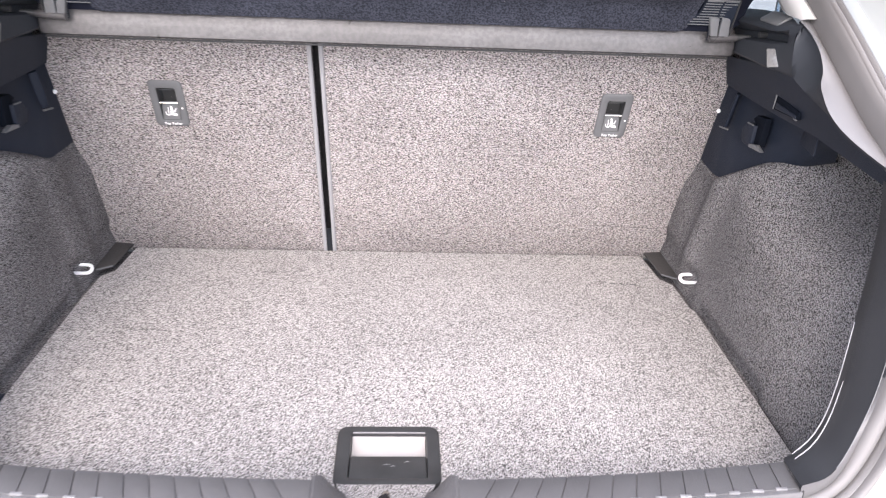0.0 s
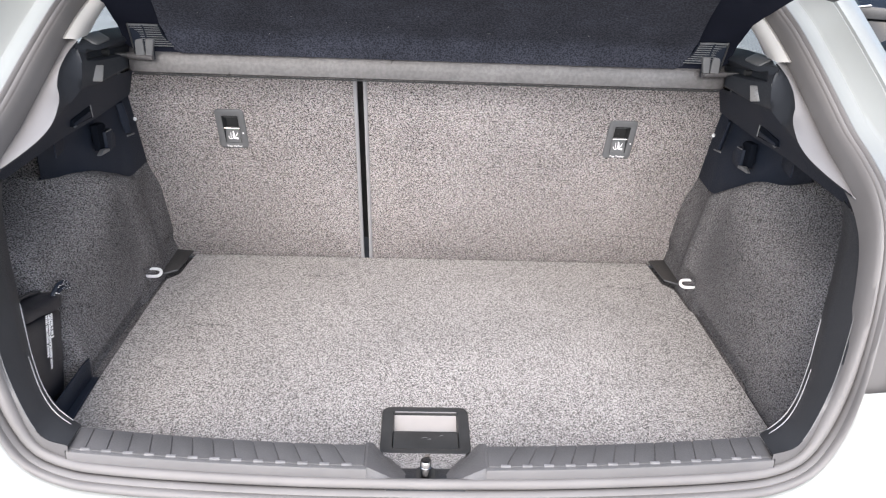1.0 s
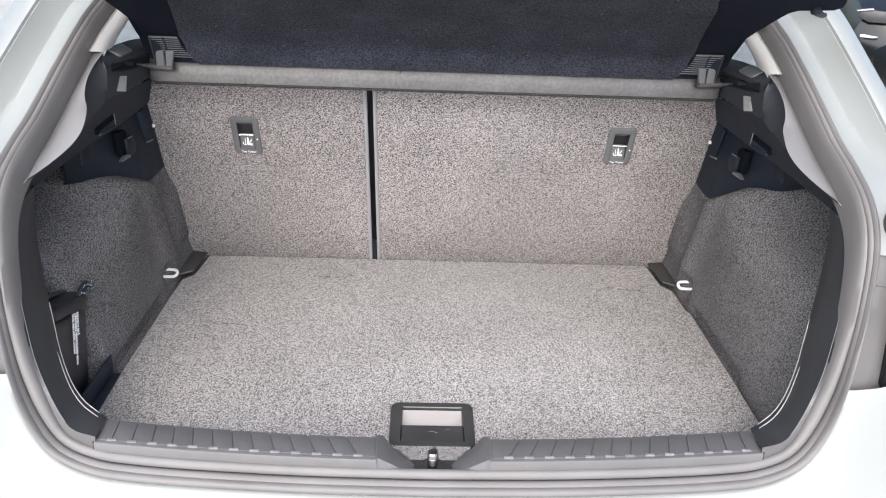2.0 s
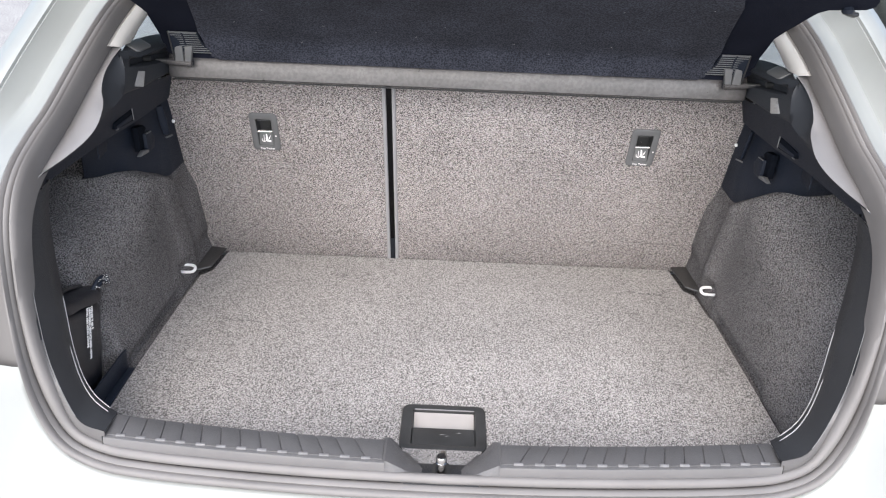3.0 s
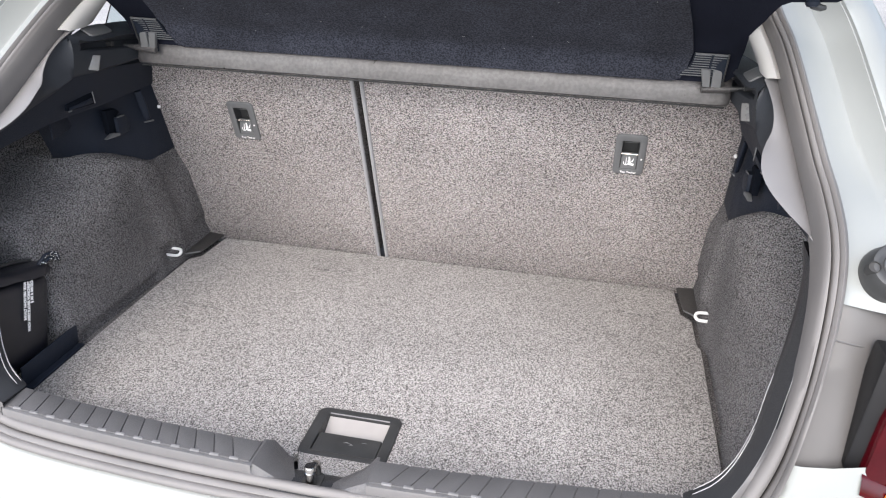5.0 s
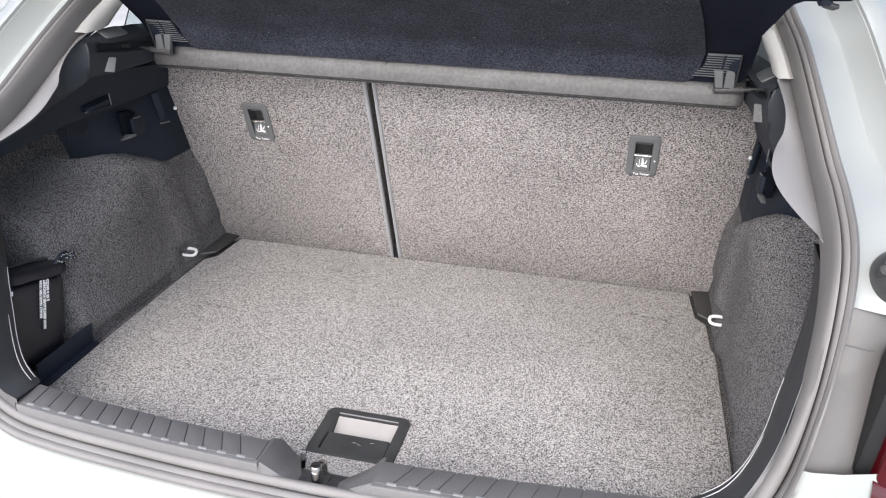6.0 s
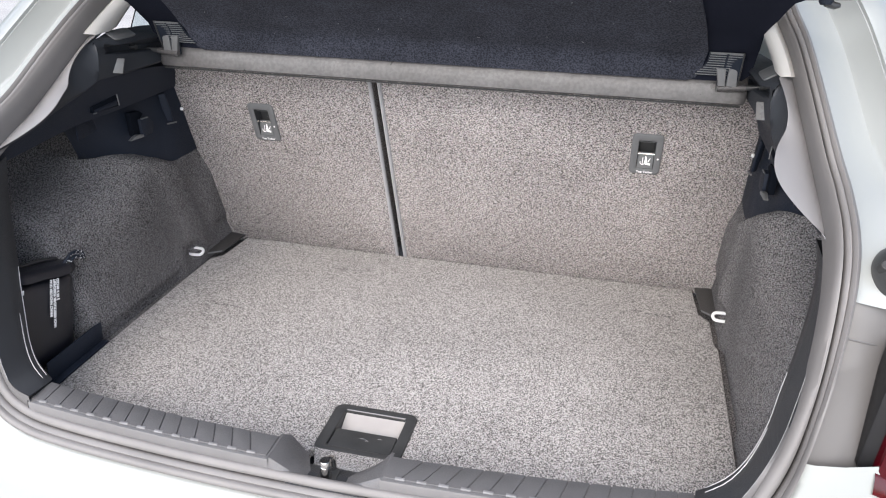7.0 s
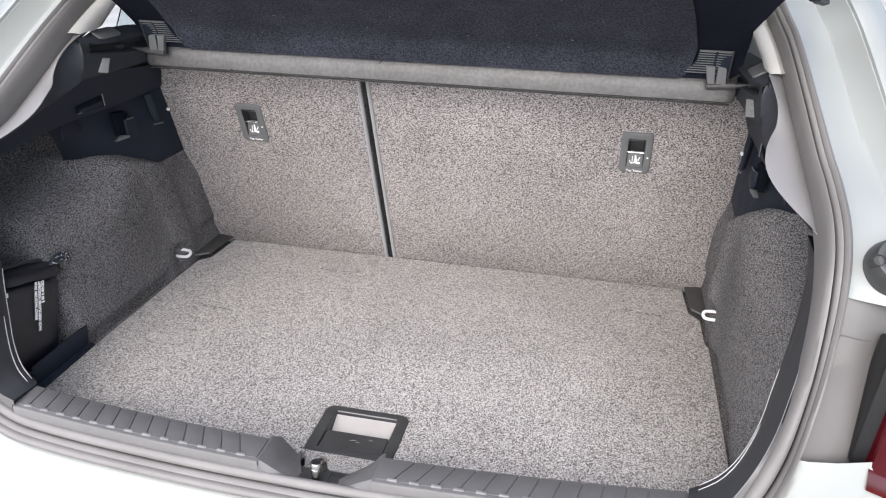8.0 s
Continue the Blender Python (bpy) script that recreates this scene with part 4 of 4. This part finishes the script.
# lint caught in the felt
lint_bm = bmesh.new()
dice = random.Random(5)
for _ in range(34):
    x, w, a, s = dice.uniform(-0.37, 0.37), dice.uniform(0.02, 0.42), dice.uniform(0, math.pi), dice.uniform(0.0015, 0.005)
    tube([on_shelf(x, w, 0.0052), on_shelf(x + 0.5 * s * math.cos(a), w + 0.4 * s * math.sin(a), 0.0056), on_shelf(x + s * math.cos(a), w + s * math.sin(a), 0.0052)], 0.00035, lint_bm, sides=4)
part("lint", lint_bm, DASHES, shelf, "scattered pale lint", kind="stuff")
# front lip: a curved plastic beam below the front edge
lip_profile = [(0.470, 1.1035), (0.461, 1.1040), (0.4580, 1.1065), (0.4590, 1.120), (0.4625, 1.134), (0.470, 1.146), (0.480, 1.150), (0.488, 1.148), (0.484, 1.120), (0.480, 1.102)]
xs = np.r_[-0.4985, -0.496, -0.488, np.linspace(-0.48, 0.48, 30), 0.488, 0.496, 0.4985]
shrink = {0: 0.82, 1: 0.95, len(xs) - 1: 0.82, len(xs) - 2: 0.95}
rows = []
for i, x in enumerate(xs):
    f = shrink.get(i, 1.0)
    rows.append([(x, 0.475 + f * (y - 0.475), 1.125 + f * (z - 1.125)) for y, z in lip_profile])
lip_bm = sheet(rows, closed_v=True)
lip_bm.verts.ensure_lookup_table()
nl = len(lip_profile)
lip_bm.faces.new([lip_bm.verts[i] for i in range(nl)])
lip_bm.faces.new([lip_bm.verts[len(xs) * nl - nl + i] for i in range(nl)])
lip = part("front_lip", lip_bm, LIP, shelf, "scuffed dark grey plastic front beam", angle=50)
part("lip_edge", tube([(-0.492, 0.4615, 1.1020), (0.492, 0.4615, 1.1020)], 0.0016, sides=6), PLATE, lip)
for side in (1, -1):
    # Highlights and dark gaps are put into colour: pale ribs, black plate
    hinge = part("hinge_clip", prism([under_shelf(side * x, z, 0.001) for x, z in ((0.452, 1.128), (0.4825, 1.128), (0.481, 1.1875), (0.4325, 1.1875), (0.4325, 1.172), (0.429, 1.164), (0.422, 1.158), (0.4165, 1.1495), (0.452, 1.149))], (0, -0.004, 0), bevel=0.001), BLACK, shelf, "grey ribbed plastic hinge clip")
    for k in range(10):
        z = 1.1510 + k * 0.0038
        xa = float(np.interp(z, (1.150, 1.158, 1.164, 1.172, 1.186), (0.4175, 0.423, 0.430, 0.4335, 0.4340)))
        for x0, x1 in ((xa, 0.4570), (0.4605, 0.4795)):
            part("rib", tube([under_shelf(side * x0, z, 0.0085), under_shelf(side * x1, z, 0.0085)], 0.0008, sides=6), TETHER, hinge)
    part("top_rib", tube([under_shelf(side * 0.4335, 1.1870, 0.0080), under_shelf(side * 0.4795, 1.1870, 0.0080)], 0.0010, sides=6), TETHER, hinge)
    for feet, tops in (((0.4535, 0.4640), (0.4470, 0.4605)), ((0.4645, 0.4798), (0.4650, 0.4776))):
        rows = [[under_shelf(side * x, z, d) for x, z, d in ((feet[0], 1.133, 0.004), (feet[1], 1.133, 0.004), (tops[1], 1.163, 0.004), (tops[0], 1.163, 0.004))],
                [under_shelf(side * x, z, d) for x, z, d in ((feet[0], 1.132, 0.013), (feet[1], 1.132, 0.013), (tops[1], 1.162, 0.011), (tops[0], 1.162, 0.011))]]
        bm = sheet(rows, closed_v=True)
        bm.verts.ensure_lookup_table()
        bm.faces.new(bm.verts[:4])
        bm.faces.new(bm.verts[4:8])
        bmesh.ops.bevel(bm, geom=bm.edges[:], offset=0.001, segments=1, affect="EDGES")
        part("buttress", bm, TETHER, hinge)
    part("side_rib", prism([under_shelf(side * 0.4800, z, d) for z, d in ((1.130, 0.009), (1.130, 0.0), (1.188, 0.0), (1.188, 0.007))], (side * 0.002, 0, 0), bevel=0.0006), PLATE, hinge)
    part("pivot_bar", tube([(side * 0.4525, 0.446, 1.1315), (side * 0.493, 0.449, 1.1340)], 0.0052, sides=12), LIP, hinge)
    part("pivot_pin", tube([(side * 0.493, 0.449, 1.1340), (side * 0.500, 0.4475, 1.1352), (side * 0.513, 0.4445, 1.1370)], (0.0046, 0.0040, 0.0028), sides=12), PLATE, hinge)
    # cord hook under the shelf's rear ear
    knob = part("cord_hook", tube([on_shelf(side * 0.538, 0.254, -0.002), on_shelf(side * 0.538, 0.254, 0.004), on_shelf(side * 0.538, 0.253, 0.008)], (0.007, 0.0085, 0.006), sides=12), BLACK, shelf, "black plastic cord hook")
    part("hook_tip", tube([on_shelf(side * 0.538, 0.253, 0.005), on_shelf(side * 0.549, 0.251, 0.008), on_shelf(side * 0.554, 0.2505, 0.007)], (0.005, 0.0042, 0.003), sides=8), PLATE, knob)

# ---- first aid bag behind its bracket ----
bag = thing("first_aid_bag", (-0.59, 0.13, 0.668), "black nylon first aid bag tucked behind a plastic bracket", "bag")
BAG_UP = Vector((0, 0.27, 1)).normalized()
BAG_ALONG = Vector((0, 1, -0.27)).normalized()
BAG_FOOT = Vector((-0.588, 0.105, 0.676))


def on_bag(u, v, h):
    """A point of the bag: u along it, v up it from its foot, h towards the boot."""
    return BAG_FOOT + BAG_ALONG * u + BAG_UP * v + Vector((h, 0, 0))


def bag_rows():
    rows = []
    for f in np.linspace(0, 1, 30):
        v = 0.168 * f
        thick = 0.038 * (1 - 0.72 * step(0.80, 1.0, f)) * (0.80 + 0.20 * step(0.0, 0.12, f))
        row = []
        for a in np.linspace(0, 2 * math.pi, 52, endpoint=False):
            ca, sa = math.cos(a), math.sin(a)
            u = 0.072 * math.copysign(abs(ca) ** 0.35, ca) * (1 - 0.05 * step(0.75, 1, f))
            h = thick * math.copysign(abs(sa) ** 0.4, sa)
            crease = 0.0016 * noise.noise(Vector((u * 40, f * 7, sa))) + 0.0035 * step(0.72, 0.95, f) * math.sin(u * 120 + f * 9) * (1 if sa > 0 else 0.3)
            row.append(on_bag(u, v + 0.006 * noise.noise(Vector((u * 25, 2.0, 0))) * step(0.7, 1, f), h + crease))
        rows.append(row)
    return rows


bag_bm = sheet(bag_rows(), closed_v=True)
bag_bm.verts.ensure_lookup_table()
bag_bm.faces.new([bag_bm.verts[i] for i in range(52)])
bag_bm.faces.new([bag_bm.verts[29 * 52 + i] for i in range(52)])
pouch = part("pouch", bag_bm, BAG, bag, angle=80)
band = []
for f, h in ((0.0, 0.0385), (0.04, 0.0425), (0.5, 0.0410), (0.85, 0.0360), (1.0, 0.0270), (1.08, 0.012), (1.08, -0.01)):
    band.append([on_bag(u, 0.1515 + 0.0165 * f + 0.0020 * noise.noise(Vector((u * 30, 0.5, 1))) * (1 - f), h + 0.0016 * math.sin(70 * u + 5 * f) - 0.010 * step(0.05, 0.074, abs(u))) for u in np.linspace(-0.0735, 0.0735, 40)])
part("flap", sheet(band), BAG, bag, "folded nylon top flap", angle=60)
part("zip", tube([on_bag(u, 0.1715 + 0.0012 * math.sin(80 * u), 0.004) for u in np.linspace(-0.07, 0.068, 16)], 0.003), PLATE, bag)
loop = curve([on_bag(0.050, 0.166, 0.028), on_bag(0.053, 0.173, 0.031), on_bag(0.060, 0.181, 0.033), on_bag(0.072, 0.184, 0.036), on_bag(0.084, 0.180, 0.036), on_bag(0.087, 0.172, 0.036), on_bag(0.078, 0.175, 0.037), on_bag(0.066, 0.176, 0.036), on_bag(0.058, 0.170, 0.034)], 90)
cord = part("pull_cord", tube(loop, 0.0034, sides=8), BLACK, bag, "black cord pull with white flecks")
for turn in (0.0, math.pi):
    fleck = [q + 0.0027 * np.array((math.cos(1.1 * k + turn), 0.6 * math.sin(1.1 * k + turn), 0.8 * math.sin(1.1 * k + turn))) for k, q in enumerate(loop)]
    part("fleck_yarn", tube(fleck, [0.0011 if k % 4 < 2 else 0.0004 for k in range(len(fleck))], sides=5), PRINT, cord, "white fleck yarn")
face_m = Matrix((BAG_UP, -BAG_ALONG, Vector((1, 0, 0)))).transposed().to_4x4()
for text, u, v1, long in (("INHALT NACH DIN 13164", 0.0045, 0.149, 0.062), ("NACH GESETZLICHER VORSCHRIFT", 0.0125, 0.149, 0.082), ("\u00a7 35 h StVZO", 0.0195, 0.149, 0.037)):
    words(text, 0.0070, pouch, PRINT, Matrix.Translation(on_bag(u, v1 - long / 2, 0.0412)) @ face_m, "printed_line", 0.0005, long)
part("print_bar", prism([on_bag(-0.056, 0.136, 0.039), on_bag(-0.0525, 0.136, 0.039), on_bag(-0.0525, 0.143, 0.039), on_bag(-0.056, 0.143, 0.039)], (0.0015, 0, 0)), PRINT, pouch)
bracket = thing("retaining_bracket", (-0.535, 0.16, 0.66), "black plastic luggage retaining bracket beside the floor board", "bracket")
part("upright_plate", prism([(-0.5385, y, z) for y, z in ((0.085, 0.655), (0.222, 0.655), (0.226, 0.697), (0.205, 0.699), (0.09, 0.697))], (0.003, 0, 0), bevel=0.001), BLACK, bracket)
part("foot_plate", prism([(x, y, FLOOR + 0.001) for x, y in ((-0.536, 0.085), (-0.520, 0.088), (-0.524, 0.222), (-0.536, 0.222))], (0, 0, 0.003), bevel=0.001), BLACK, bracket)

# ---- parked dark car beyond ----
dark = thing("parked_car", (5.0, 7.2, 0), "dark grey parked car seen beyond the open boot", "car")
turnm = pose(5.0, 7.2, 0, 0, 0, 70)


def moved(rows):
    return [[turnm @ Vector(p) for p in row] for row in rows]


secs = []
for x, top, wid, low in ((-2.2, 0.55, 0.6, 0.35), (-2.1, 0.75, 0.8, 0.25), (-1.6, 0.92, 0.88, 0.2), (-1.0, 0.98, 0.9, 0.2), (0.0, 1.0, 0.9, 0.2), (1.2, 1.0, 0.9, 0.2), (1.9, 0.98, 0.86, 0.25), (2.15, 0.7, 0.75, 0.35)):
    secs.append([(x, -wid, low), (x, -wid - 0.03, (low + top) / 2), (x, -wid + 0.06, top - 0.04), (x, -wid * 0.7, top), (x, 0, top + 0.02), (x, wid * 0.7, top), (x, wid - 0.06, top - 0.04), (x, wid + 0.03, (low + top) / 2), (x, wid, low)])
part("car_body", sheet(moved(secs)), DARKPAINT, dark, angle=40)
cab = [[(x, -w, 0.98), (x + (0.0), -w * 0.8, z), (x, 0, z + 0.03), (x, w * 0.8, z), (x, w, 0.98)] for x, w, z in ((-1.1, 0.78, 0.99), (-0.4, 0.8, 1.38), (0.6, 0.8, 1.44), (1.3, 0.78, 1.3), (1.8, 0.74, 1.0))]
part("cabin", sheet(moved(cab)), DARKPAINT, dark, angle=40)
for sx in (-1.35, 1.3):
    for sy in (-0.82, 0.82):
        rows = [[(sx + r * math.cos(a), sy + w, 0.31 + r * math.sin(a)) for a in np.linspace(0, 2 * math.pi, 24, endpoint=False)] for r, w in ((0.19, -0.09), (0.30, -0.1), (0.31, 0.0), (0.30, 0.1), (0.19, 0.09))]
        tyre = part("wheel", sheet(moved(rows), closed_v=True), TYRE, dark)
        rows = [[(sx + r * math.cos(a), sy + math.copysign(w, sy), 0.31 + r * math.sin(a)) for a in np.linspace(0, 2 * math.pi, 24, endpoint=False)] for r, w in ((0.19, 0.09), (0.16, 0.07), (0.02, 0.08))]
        part("rim", sheet(moved(rows), closed_v=True), SILVER, tyre)
for sy in (-0.62, 0.62):
    lamp = part("headlight", prism([turnm @ Vector((-2.13, sy + y, z)) for y, z in ((-0.16, 0.66), (0.10, 0.66), (0.19, 0.70), (0.17, 0.76), (-0.14, 0.745))], turnm.to_3x3() @ Vector((-0.05, 0, 0)), bevel=0.012), PLATE, dark, "clear headlight")
    part("brow", prism([turnm @ Vector((-2.16, sy + y, z)) for y, z in ((0.08, 0.760), (0.20, 0.742), (0.21, 0.750), (0.09, 0.772))], turnm.to_3x3() @ Vector((-0.04, 0, 0)), bevel=0.005), SILVER, lamp)
    part("bumper_strip", prism([turnm @ Vector((-2.20, math.copysign(y, sy), z)) for y, z in ((0.63, 0.556), (0.66, 0.545), (0.755, 0.548), (0.765, 0.560), (0.75, 0.570))], turnm.to_3x3() @ Vector((-0.02, 0, 0)), bevel=0.004), WHITEWIRE, dark, "short pale strip on the bumper")
for z in (0.36, 0.41, 0.46):
    part("grille_bar", tube([turnm @ Vector((-2.17, y, z)) for y in (-0.50, -0.25, 0.0, 0.25, 0.50)], 0.012, sides=6), PLATE, dark)
